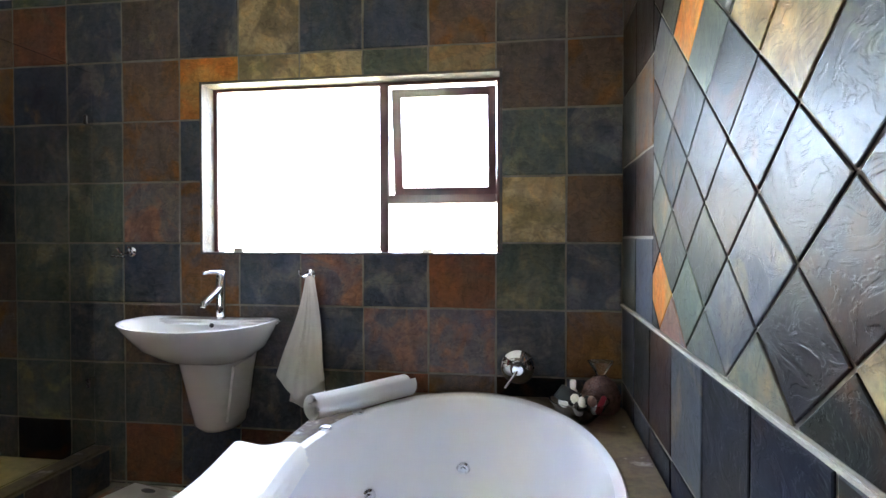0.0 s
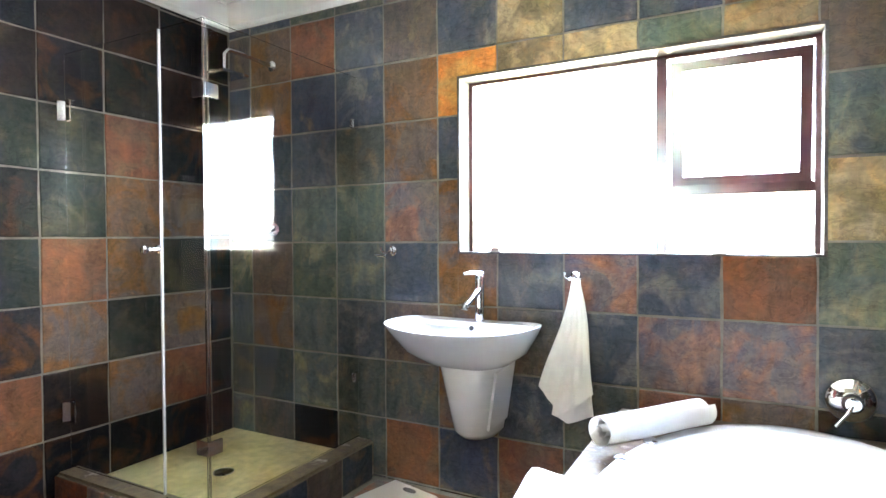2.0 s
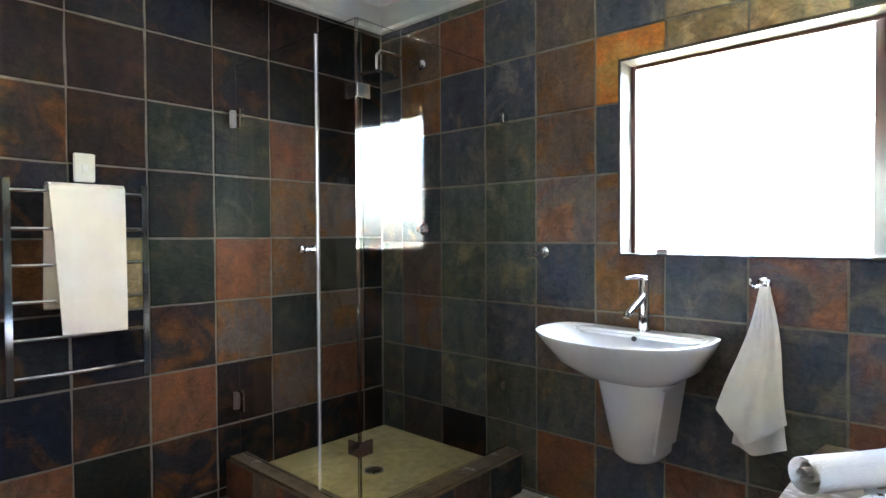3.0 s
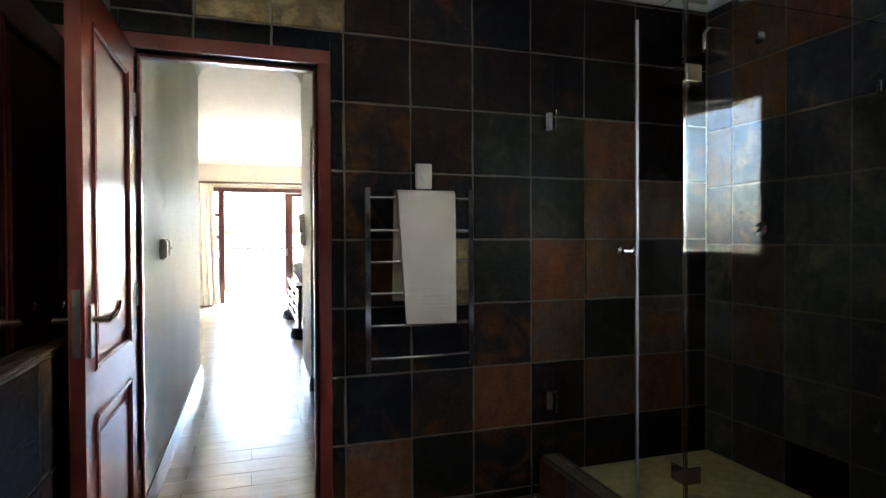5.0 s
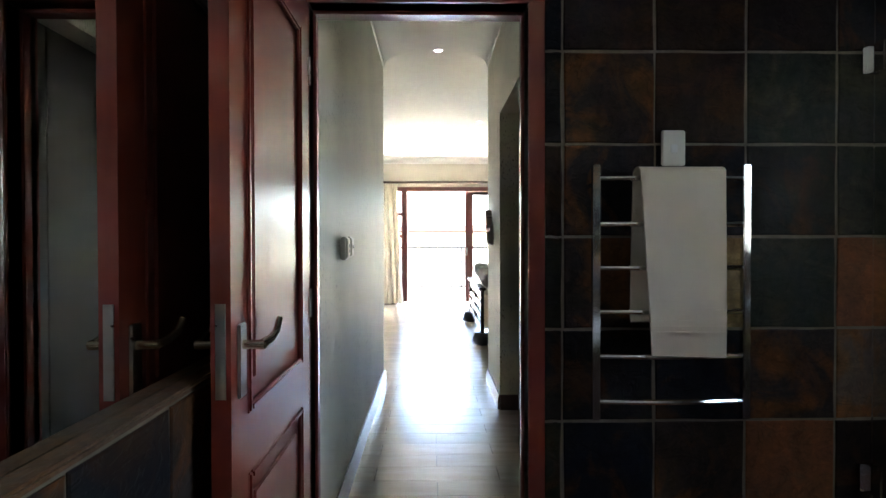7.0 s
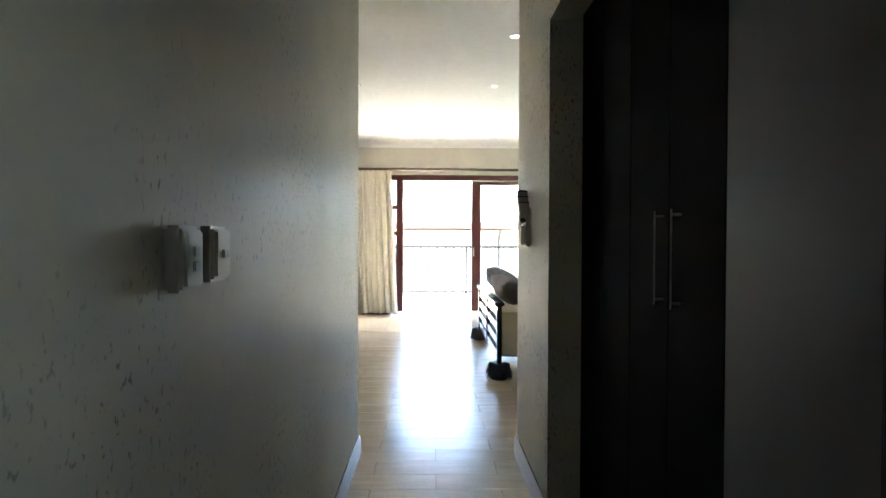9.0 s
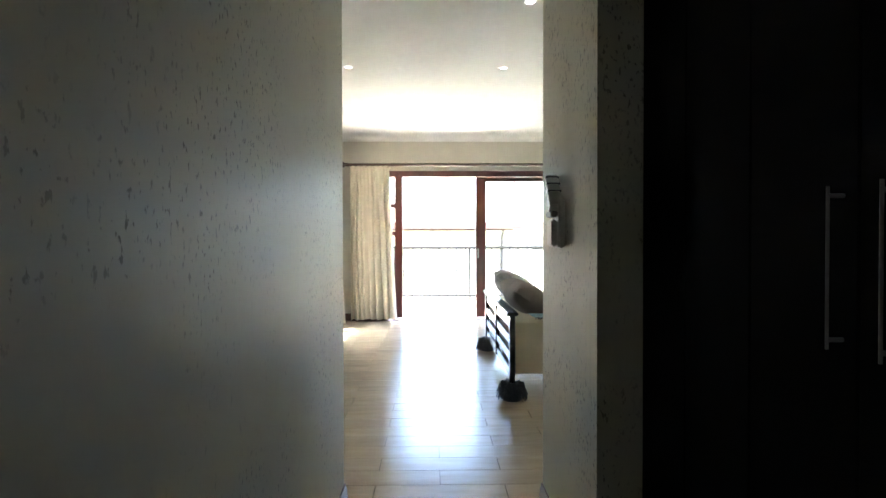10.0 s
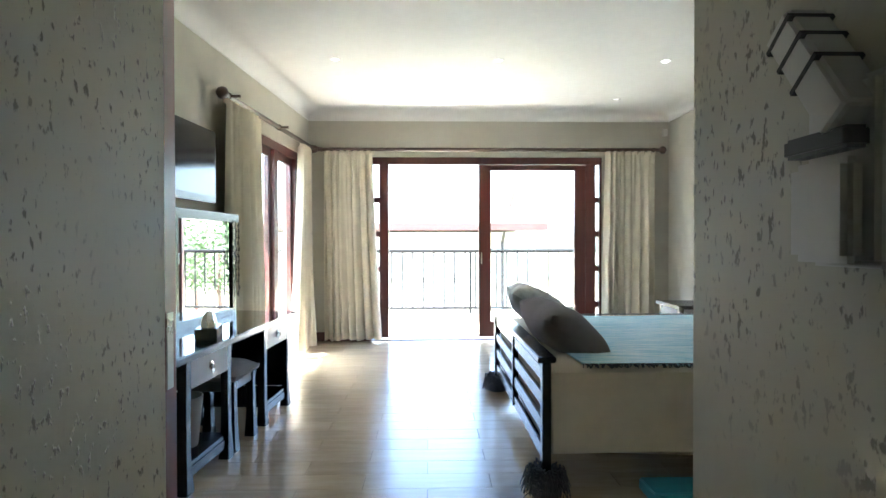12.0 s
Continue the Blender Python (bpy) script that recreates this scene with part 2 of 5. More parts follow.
DECK = make_stone("bath_deck_slate", [(0.09, 0.055, 0.042), (0.15, 0.105, 0.065), (0.20, 0.155, 0.085), (0.13, 0.085, 0.06), (0.52, 0.47, 0.39)], 0.45, 7.5)
TRAY = make_stone("shower_floor_stone", [(0.52, 0.41, 0.17), (0.66, 0.55, 0.27), (0.59, 0.48, 0.22)], 0.5, 3.5)
MIRROR = mat("mirror_silver", (0.86, 0.88, 0.87), 0.01, 1.0)


def make_glass(name, tint, rough=0.0):
    m = mat(name, tint, rough)
    b = nodes_of(m)[2]
    b.inputs["Transmission Weight"].default_value, b.inputs["IOR"].default_value = 1.0, 1.5
    return m


GLASS = make_glass("clear_glass", (0.93, 0.97, 0.95))
SHOWER_GLASS = make_glass("coated_shower_glass", (0.95, 0.97, 0.95))
nodes_of(SHOWER_GLASS)[2].inputs["IOR"].default_value = 1.18
BOWL_GLASS = make_glass("bowl_glass", (0.95, 0.96, 0.96))
FILM = make_glass("cellophane", (0.9, 0.85, 0.85), 0.15)


def make_throw():
    m = mat("blue_striped_throw", (0.3, 0.5, 0.6), 0.9)
    nt, ns, b = nodes_of(m)
    n = noise_node(nt, 10, 4, 0.7, (2.6, 0.12, 0.3))
    r = ramp(nt, n.outputs[0], [(0.33, (0.16, 0.45, 0.60)), (0.43, (0.34, 0.62, 0.73)), (0.5, (0.70, 0.80, 0.82)), (0.58, (0.24, 0.56, 0.69)), (0.66, (0.74, 0.82, 0.83))])
    nt.links.new(r.outputs[0], b.inputs["Base Color"])
    w = noise_node(nt, 160, 2, 0.5, (1, 0.4, 1))
    bump(nt, b, w.outputs[0], 0.6, 0.006)
    return m


THROW = make_throw()
SCREEN = mat("dark_tv_screen", (0.02, 0.02, 0.025), 0.1)
LEAF = plain("hedge_leaf", (0.06, 0.10, 0.035), 0.6, var=0.4)
GROUND = plain("dry_grass_ground", (0.20, 0.19, 0.11), 0.95, var=0.3, scale=0.5)
RED_PLASTIC = plain("red_packet", (0.45, 0.03, 0.04), 0.4)
DARK_PACK = plain("dark_packet", (0.03, 0.03, 0.03), 0.4)
AMBER = plain("amber_petals", (0.34, 0.20, 0.16), 0.7, var=0.5, scale=60)
BIN = plain("pale_bin_plastic", (0.45, 0.45, 0.46), 0.5)
LAMP_GLOW = mat("downlight_glass", (0.85, 0.85, 0.82), 0.3)
nodes_of(LAMP_GLOW)[2].inputs["Emission Color"].default_value = (1, 0.93, 0.8, 1)
nodes_of(LAMP_GLOW)[2].inputs["Emission Strength"].default_value = 0.4


# ---- mesh helpers ----
def bm_box(bm, x0, x1, y0, y1, z0, z1, bevel=0.0):
    v = [bm.verts.new(p) for p in ((x0, y0, z0), (x1, y0, z0), (x1, y1, z0), (x0, y1, z0), (x0, y0, z1), (x1, y0, z1), (x1, y1, z1), (x0, y1, z1))]
    fs = [bm.faces.new([v[i] for i in q]) for q in ((3, 2, 1, 0), (4, 5, 6, 7), (0, 1, 5, 4), (1, 2, 6, 5), (2, 3, 7, 6), (3, 0, 4, 7))]
    if bevel:
        es = list({e for f in fs for e in f.edges})
        bmesh.ops.bevel(bm, geom=es, offset=bevel, segments=2, affect="EDGES")
    return bm


def box(x0, x1, y0, y1, z0, z1, bevel=0.0):
    return bm_box(bmesh.new(), min(x0, x1), max(x0, x1), min(y0, y1), max(y0, y1), min(z0, z1), max(z0, z1), bevel)


def bm_tube(bm, pts, r, n=10, r_end=None, cap=True):
    """A round bar along a list of points, its radius going from r to r_end."""
    pts = [Vector(p) for p in pts]
    rings = []
    for i, p in enumerate(pts):
        d = (pts[min(i + 1, len(pts) - 1)] - pts[max(i - 1, 0)]).normalized()
        a = d.orthogonal().normalized() if i == 0 else (side - d * side.dot(d)).normalized()
        side = a
        c = d.cross(a)
        k = r if r_end is None else r + (r_end - r) * i / (len(pts) - 1)
        rings.append([bm.verts.new(p + a * (k * math.cos(2 * math.pi * j / n)) + c * (k * math.sin(2 * math.pi * j / n))) for j in range(n)])
    for q, s in zip(rings, rings[1:]):
        for j in range(n):
            bm.faces.new((q[j], q[(j + 1) % n], s[(j + 1) % n], s[j]))
    if cap:
        bm.faces.new(rings[0][::-1])
        bm.faces.new(rings[-1])
    return bm


def tube(pts, r, n=10, r_end=None):
    return bm_tube(bmesh.new(), pts, r, n, r_end)


def lathe(profile, n=28, sx=1.0, sy=1.0):
    """Turns (radius, z) pairs about z."""
    bm = bmesh.new()
    rings = [[bm.verts.new((r * sx * math.cos(2 * math.pi * j / n), r * sy * math.sin(2 * math.pi * j / n), z)) for j in range(n)] for r, z in profile]
    for q, s in zip(rings, rings[1:]):
        for j in range(n):
            bm.faces.new((q[j], q[(j + 1) % n], s[(j + 1) % n], s[j]))
    bm.faces.new(rings[0][::-1])
    bm.faces.new(rings[-1])
    return bm


def loft(rings, start=True):
    bm = bmesh.new()
    rs = [[bm.verts.new(p) for p in ring] for ring in rings]
    n = len(rs[0])
    for q, s in zip(rs, rs[1:]):
        for j in range(n):
            bm.faces.new((q[j], q[(j + 1) % n], s[(j + 1) % n], s[j]))
    if start:
        bm.faces.new(rs[0][::-1])
    bm.faces.new(rs[-1])
    return bm


def sheet(fn, nu, nv, thick=0.0):
    """A grid of fn(u, v), u and v from 0 to 1, given thickness along its normals."""
    bm = bmesh.new()
    g = [[bm.verts.new(fn(i / nu, j / nv)) for j in range(nv + 1)] for i in range(nu + 1)]
    for i in range(nu):
        for j in range(nv):
            bm.faces.new((g[i][j], g[i + 1][j], g[i + 1][j + 1], g[i][j + 1]))
    bm.normal_update()
    if thick:
        low = [[bm.verts.new(v.co - v.normal * thick) for v in row] for row in g]
        for i in range(nu):
            for j in range(nv):
                bm.faces.new((low[i][j], low[i][j + 1], low[i + 1][j + 1], low[i + 1][j]))
        edge = [(i, 0) for i in range(nu)] + [(nu, j) for j in range(nv)] + [(i, nv) for i in range(nu, 0, -1)] + [(0, j) for j in range(nv, 0, -1)]
        for (a, b), (c, d) in zip(edge, edge[1:] + edge[:1]):
            bm.faces.new((g[a][b], low[a][b], low[c][d], g[c][d]))
    return bm


def smooth(bm, angle=40):
    bm.normal_update()
    for f in bm.faces:
        f.smooth = True
    for e in bm.edges:
        e.smooth = len(e.link_faces) == 2 and e.calc_face_angle(0) < radians(angle)
    return bm


def shift(bm, m):
    bmesh.ops.transform(bm, matrix=m, verts=bm.verts[:])
    return bm


def mesh(name, bm, material, angle=40):
    bmesh.ops.recalc_face_normals(bm, faces=bm.faces[:])
    smooth(bm, angle)
    me = bpy.data.meshes.new(name)
    bm.to_mesh(me)
    bm.free()
    me.materials.append(material)
    return me


def part(name, bm, material, parent, label=""):
    ob = new(name, mesh(name, bm, material))
    ob.parent = parent
    return tagged(ob, label)


def solid(name, bm, material, label, category, kind="", group=""):
    return tagged(new(name, mesh(name, bm, material)), label, category, group, kind)


def thing(name, place, label, category, group="", turn=0.0, kind=""):
    ob = new(name)
    ob.matrix_basis = pose(*place, 0, 0, turn)
    ob.empty_display_size = 0.1
    return tagged(ob, label, category, group, kind)


def structure(name, bm, material, label, category):
    return solid(name, bm, material, label, category, "structure")


def joined_boxes(*rows):
    bm = bmesh.new()
    for r in rows:
        bm_box(bm, *r)
    return bm


# ---- plan ----
BX, BY = 3.575, 2.937            # bathroom east and north faces
BC = 2.62                       # bathroom ceiling
RC = 2.92                       # corridor and bedroom ceiling
T = 0.305                       # slate tile pitch
WX0, WX1, WZ0, WZ1 = 1.547, 3.04, 1.18, 2.03       # bathroom window opening
DY0, DY1, DZ = 0.115, 0.83, 2.03                   # bathroom door opening
CL, CR = 0.085, 1.02            # corridor faces
CE = -3.285                     # where the corridor opens into the bedroom
FX = -9.665                     # bedroom far face
SY, NY = -0.98, 3.646           # bedroom side faces at the far wall
SKEW = 3.7                      # the south bedroom wall stands out of square


def south(d, off=0.0):
    """A place on the skewed south bedroom wall, d metres from the far corner, off metres out from it."""
    a = radians(SKEW)
    return Vector((FX + d * math.cos(a) + off * math.sin(a), SY - d * math.sin(a) + off * math.cos(a)))


# bathroom shell: grout-faced masonry, the slate stands proud of it
wall_north = structure("wall_north", joined_boxes((-0.2, WX0, BY, BY + 0.22, 0, 2.8), (WX1, 3.8, BY, BY + 0.22, 0, 2.8), (WX0, WX1, BY, BY + 0.22, 0, WZ0), (WX0, WX1, BY, BY + 0.22, WZ1, 2.8)), GROUT, "bathroom wall clad in mixed dark and rust slate tiles", "wall")
wall_west = structure("wall_west", joined_boxes((-0.14, 0, -1.0, DY0, 0, 2.9), (-0.14, 0, DY1, 3.0, 0, 2.9), (-0.14, 0, DY0, DY1, DZ, 2.9)), GROUT, "slate-tiled bathroom wall with the doorway", "wall")
wall_east = structure("wall_east", box(BX, BX + 0.2, -0.2, 3.2, 0, 2.8), PALE_GROUT, "bathroom wall with slate laid as diamonds above a band", "wall")
wall_south = structure("wall_south", box(0.0, 3.8, -0.24, -0.02, 0, 2.8), GROUT, "bathroom wall behind the long mirror", "wall")
wainscot = structure("wainscot", box(0.0, BX, -0.02, 0.022, 0, 0.948), GROUT, "low tiled ledge wall under the mirror", "wall")
floor = structure("floor_bathroom", box(-0.0, 3.8, -0.2, 3.1, -0.1, -0.012), GROUT, "bathroom floor laid with slate tiles", "floor")
ceiling_bath = structure("ceiling_bathroom", box(-0.1, 3.8, -0.2, 3.1, BC, BC + 0.1), PLASTER_WHITE, "white painted bathroom ceiling", "ceiling")


def cornice_profile(cove=False):
    """Height down from the ceiling and reach from the wall of a stepped moulding, or of a plain soft cove."""
    if cove:
        return [(0.0, 0.0), (0.0, 0.20)] + [(0.104 * (1 - math.cos(k * math.pi / 20)), 0.012 + 0.17 * (1 - math.sin(k * math.pi / 20))) for k in range(11)] + [(0.118, 0.012), (0.118, 0.0)]
    return [(0.0, 0.0), (0.0, 0.115), (0.012, 0.115), (0.016, 0.10), (0.034, 0.085), (0.058, 0.05), (0.078, 0.022), (0.084, 0.014), (0.105, 0.012), (0.115, 0.0)]


def cornice(name, a, b, inward, z, material, label):
    """A moulding from a to b along a wall; inward points into the room."""
    bm = bmesh.new()
    ends = []
    for p in (Vector(a), Vector(b)):
        ends.append([bm.verts.new((p.x + inward[0] * r, p.y + inward[1] * r, z - 0.001 - d)) for d, r in cornice_profile(z > 2.8)])
    n = len(ends[0])
    for j in range(n):
        bm.faces.new((ends[0][j], ends[0][(j + 1) % n], ends[1][(j + 1) % n], ends[1][j]))
    bm.faces.new(ends[0][::-1])
    bm.faces.new(ends[1])
    return structure(name, bm, material, label, "cornice")


for nm, a, b, inw in (("cornice_1", (0.001, 0), (0.001, BY), (1, 0)), ("cornice_2", (0, BY - 0.001), (BX, BY - 0.001), (0, -1)), ("cornice_3", (BX - 0.001, 0), (BX - 0.001, BY), (-1, 0)), ("cornice_4", (0, -0.019), (BX, -0.019), (0, 1))):
    cornice(nm, a, b, inw, BC, PLASTER_WHITE, "white moulded cornice under the bathroom ceiling")

# corridor and bedroom shell
structure("floor_bedroom", box(FX - 0.3, -0.0, -2.0, NY + 0.2, -0.1, -0.008), PLANK_JOINT, "corridor and bedroom floor under wood-look tiles", "floor")
structure("wall_corridor_south", box(CE, -0.14, CL - 0.16, CL, 0, 3.0), PLASTER, "cream wall in rough torn plaster", "wall")
structure("wall_corridor_north", joined_boxes((-3.27, -2.382, CR, CR + 0.85, 0, 3.0), (-2.382, -0.14, CR, CR + 0.13, 2.20, 3.0)), PLASTER, "cream torn plaster wall with a cupboard recess", "wall")
structure("wall_recess_back", box(-2.6, -0.14, 1.78, 1.95, 0, 3.0), ROOM_WALL, "plain wall behind the built-in cupboards", "wall")
structure("wall_bedroom_east", joined_boxes((CE, CE + 0.16, -1.7, CL - 0.16, 0, 3.0), (-3.27, -3.11, CR + 0.85, NY + 0.2, 0, 3.0)), ROOM_WALL, "plain cream bedroom wall beside the corridor mouth", "wall")
structure("wall_bedroom_north", box(FX - 0.25, -3.1, NY, NY + 0.2, 0, 3.0), ROOM_WALL, "plain cream bedroom wall", "wall")
FY0, FY1, FZ1 = -0.20, 2.78, 2.345         # sliding door opening
structure("wall_bedroom_west", joined_boxes((FX - 0.22, FX, SY - 0.3, FY0, 0, 3.0), (FX - 0.22, FX, FY1, NY, 0, 3.0), (FX - 0.22, FX, FY0, FY1, FZ1, 3.0)), ROOM_WALL, "cream bedroom wall around the sliding door", "wall")
SW0, SW1, SWZ = 0.42, 1.98, 2.33           # side door opening along the south wall
bm = joined_boxes((0, SW0, -0.2, 0, 0, 3.0), (SW1, 6.7, -0.2, 0, 0, 3.0), (SW0, SW1, -0.2, 0, SWZ, 3.0))
shift(bm, pose(FX, SY, 0, 0, 0, -SKEW))
structure("wall_bedroom_south", bm, ROOM_WALL, "cream bedroom wall with a glazed side door", "wall")
structure("ceiling_bedroom", box(FX - 0.3, -0.0, -2.0, NY + 0.3, RC, RC + 0.12), PLASTER_WHITE, "white painted bedroom and corridor ceiling", "ceiling")
e0, e1 = south(0.0), south(6.35)
for nm, a, b, inw in (("cornice_5", (FX + 0.001, SY), (FX + 0.001, NY), (1, 0)), ("cornice_6", (FX, NY - 0.001), (-3.27, NY - 0.001), (0, -1)), ("cornice_7", e0, e1, (math.sin(radians(SKEW)), math.cos(radians(SKEW)))), ("cornice_8", (CE, CL + 0.001), (-0.14, CL + 0.001), (0, 1)), ("cornice_9", (-3.27, CR - 0.001), (-0.14, CR - 0.001), (0, -1))):
    cornice(nm, a, b, inw, RC, PLASTER_WHITE, "white moulded cornice at the top of the wall")


def skirting(name, a, b, inward, h=0.11):
    prof = [(0, 0), (0.017, 0), (0.017, h * 0.55), (0.013, h * 0.62), (0.015, h * 0.72), (0.010, h * 0.84), (0.008, h), (0, h)]
    bm = bmesh.new()
    ends = [[bm.verts.new((p[0] + inward[0] * (r + 0.001), p[1] + inward[1] * (r + 0.001), z)) for r, z in prof] for p in (a, b)]
    for j in range(len(prof)):
        k = (j + 1) % len(prof)
        bm.faces.new((ends[0][j], ends[0][k], ends[1][k], ends[1][j]))
    bm.faces.new(ends[0][::-1])
    bm.faces.new(ends[1])
    return structure(name, bm, SKIRT_WOOD, "polished brown wooden skirting board", "skirting")


skirting("skirting_1", (CE, CL), (-0.14, CL), (0, 1))
skirting("skirting_2", (-3.27, CR), (-2.382, CR), (0, -1))
skirting("skirting_3", (-2.382, CR), (-2.382, 1.155), (1, 0))
skirting("skirting_4", (-3.27, CR), (-3.27, NY), (-1, 0))
skirting("skirting_5", (FX, SY), (FX, FY0), (1, 0))
skirting("skirting_6", (FX, FY1), (FX, NY), (1, 0))
skirting("skirting_7", (FX, NY), (-3.27, NY), (0, -1))
skirting("skirting_8", south(SW1), south(6.3), (math.sin(radians(SKEW)), math.cos(radians(SKEW))))

# ---- outdoors beyond the balcony ----
structure("ground", box(-260, 260, -260, 260, -3.4, -3.2), GROUND, "dry grass ground far below the balcony", "ground")
structure("balcony_floor", box(-11.5, FX - 0.22, -3.6, 6.0, -0.3, -0.03), CREAM_WALL, "pale sunlit balcony floor", "balcony")
structure("balcony_side_floor", box(FX - 0.22, -5.0, -3.6, -1.75, -0.3, -0.03), CREAM_WALL, "pale balcony floor along the side door", "balcony")
structure("balcony_kerb", box(-11.5, -11.3, -3.6, 6.0, -0.03, 0.13), CREAM_WALL, "low cream kerb under the balcony railing", "kerb")


def railing(name, p0, p1, bow):
    rail = thing(name, (0, 0, 0), "black wrought-iron balcony railing with slim upright bars", "railing", "balcony railings")
    a, b = Vector(p0), Vector(p1)
    side = Vector((-(b - a).y, (b - a).x)).normalized()

    def at(u):
        return a.lerp(b, u) + side * (bow * (1 - (2 * u - 1) ** 2))
    for z, r, n in ((1.12, 0.030, "top_rail"), (0.22, 0.022, "bottom_rail")):
        part(n, tube([(*at(k / 24), z) for k in range(25)], r, 8), IRON, rail)
    count = int((b - a).length / 0.163)
    bar = mesh("baluster", tube([(0, 0, 0.22), (0, 0, 1.12)], 0.0125, 6), IRON)
    knot = tube([(0, 0, 0.22), (0, 0, 1.12)], 0.0125, 6)
    for k in range(4):
        bm_tube(knot, [(0.022 * math.sin(math.pi * s / 8) * math.cos(k * 1.57 + s * 0.5), 0.022 * math.sin(math.pi * s / 8) * math.sin(k * 1.57 + s * 0.5), 0.60 + 0.015 * s) for s in range(9)], 0.004, 5)
    knot = mesh("basket_baluster", knot, IRON)
    for k in range(count + 1):
        ob = new("baluster", knot if k % 3 == 0 else bar)
        ob.location = (*at(k / count), 0)
        ob.parent = rail
    for u in (0.0, 0.5, 1.0):
        part("post", tube([(*at(u), 0.0), (*at(u), 1.12)], 0.02, 8), IRON, rail)
    return rail


railing("balcony_railing", (-11.15, -3.5), (-11.15, 5.9), 0.22)
railing("balcony_railing", (-11.1, -3.45), (-5.2, -3.45), 0.0)

house = thing("neighbour_house", (-24, -4, -3.2), "pale neighbouring house with a grey roof and gutter", "house")
part("wall", box(-8, 0, -14, 8.55, 0, 4.85), CREAM_WALL, house)
bm = bmesh.new()
roof_pts = [(0.5, -14.6, 5.08), (0.5, 8.9, 5.08), (-4, 8.9, 5.34), (-4, -14.6, 5.34), (-8.5, -14.6, 5.08), (-8.5, 8.9, 5.08)]
vs = [bm.verts.new(p) for p in roof_pts] + [bm.verts.new((x, y, z - 0.12)) for x, y, z in roof_pts]
for q in ((0, 1, 2, 3), (3, 2, 5, 4), (7, 6, 9, 8), (8, 9, 10, 11), (0, 6, 7, 1), (4, 5, 11, 10), (1, 7, 8, 2), (2, 8, 11, 5), (0, 3, 9, 6), (3, 4, 10, 9)):
    bm.faces.new([vs[i] for i in q])
part("roof", bm, ROOFING, house)
part("gutter", box(0.5, 0.68, -14.6, 8.9, 4.90, 5.16, 0.02), plain("red_brown_gutter", (0.13, 0.055, 0.045), 0.6), house)
part("downpipe", tube([(0.6, 7.3, 4.8), (0.12, 7.3, 4.5), (0.12, 7.3, 0)], 0.06, 8), ROOFING, house)
part("bargeboard", shift(box(-0.05, 0.05, -0.06, 0.02, -0.45, 0.45), pose(8, 6.62, 5.72, -18)), RED_TRIM, house, "sloping red roof edge board")
part("fascia", shift(box(-0.05, 0.05, 0.021, 0.10, -0.45, 0.45), pose(8, 6.62, 5.72, -18)), PLASTIC, house)


def tree(place, h, r, seed):
    g = random.Random(seed)
    tr = thing("garden_tree", place, "green leafy garden tree beyond the balcony", "tree", "garden trees")
    part("trunk", tube([(0, 0, 0), (0.1, 0.05, h * 0.4), (0.05, 0.1, h * 0.8)], 0.16, 8, 0.05), ROD_WOOD, tr)
    for k in range(5):
        a = k * 1.3
        part("limb", tube([(0.08, 0.05, h * (0.35 + 0.08 * k)), (r * 0.6 * math.cos(a), r * 0.6 * math.sin(a), h * (0.6 + 0.07 * k))], 0.06, 6, 0.02), ROD_WOOD, tr)
    vs, fs = [], []
    for k in range(1800):
        d = Vector((g.gauss(0, 1), g.gauss(0, 1), g.gauss(0, 1))).normalized() * r * (0.45 + 0.6 * g.random() ** 0.5)
        c = Vector((d.x, d.y, h * 0.72 + d.z * 0.8))
        u = Vector((g.uniform(-1, 1), g.uniform(-1, 1), g.uniform(-1, 1))).normalized()
        w = u.orthogonal().normalized()
        s = g.uniform(0.08, 0.17)
        n = len(vs)
        vs += [c - u * s, c + w * s * 0.5, c + u * s, c - w * s * 0.5]
        fs.append((n, n + 1, n + 2, n + 3))
    me = bpy.data.meshes.new("crown")
    me.from_pydata([tuple(v) for v in vs], [], fs)
    me.materials.append(LEAF)
    ob = new("crown", me)
    ob.parent = tr
    tagged(ob, "", "", "", "stuff")


for k, (x, y, h, r) in enumerate(((-30, 11.0, 5.2, 2.3), (-34, 14.5, 6.0, 2.8), (-27, 13.5, 4.3, 1.9), (-14, -9.5, 5.2, 2.2), (-10.5, -10.5, 5.0, 2.2), (-18, -11, 5.6, 2.4))):
    tree((x, y, -3.2), h, r, k)

# ---- bathroom window ----
win = thing("window_1", (0, 0, 0), "red timber window with a fixed pane and a small top-hung sash ajar", "window", kind="structure")
yo = BY + 0.10
for nm, b in (("jamb", (WX0, WX0 + 0.032, yo, yo + 0.07, WZ0, WZ1)), ("jamb", (WX1 - 0.032, WX1, yo, yo + 0.07, WZ0, WZ1)), ("head", (WX0 + 0.032, WX1 - 0.032, yo, yo + 0.07, WZ1 - 0.028, WZ1)), ("window_sill", (WX0 + 0.032, WX1 - 0.032, yo, yo + 0.07, WZ0, WZ0 + 0.012)), ("mullion", (2.437, 2.483, yo - 0.01, yo + 0.07, WZ0 + 0.012, WZ1 - 0.028)), ("transom", (2.483, WX1 - 0.032, yo - 0.01, yo + 0.07, 1.425, 1.467))):
    part(nm, box(*b, 0.004), FRAME_WOOD, win)
sash = part("sash", joined_boxes((2.492, 2.538, -0.02, 0.02, -0.53, 0), (2.962, 3.004, -0.02, 0.02, -0.53, 0), (2.538, 2.962, -0.02, 0.02, -0.042, 0), (2.538, 2.962, -0.02, 0.02, -0.53, -0.48)), FRAME_WOOD, win, "small red sash tilted open at the bottom")
sash.matrix_basis = pose(0, yo + 0.03, 1.988, 7)
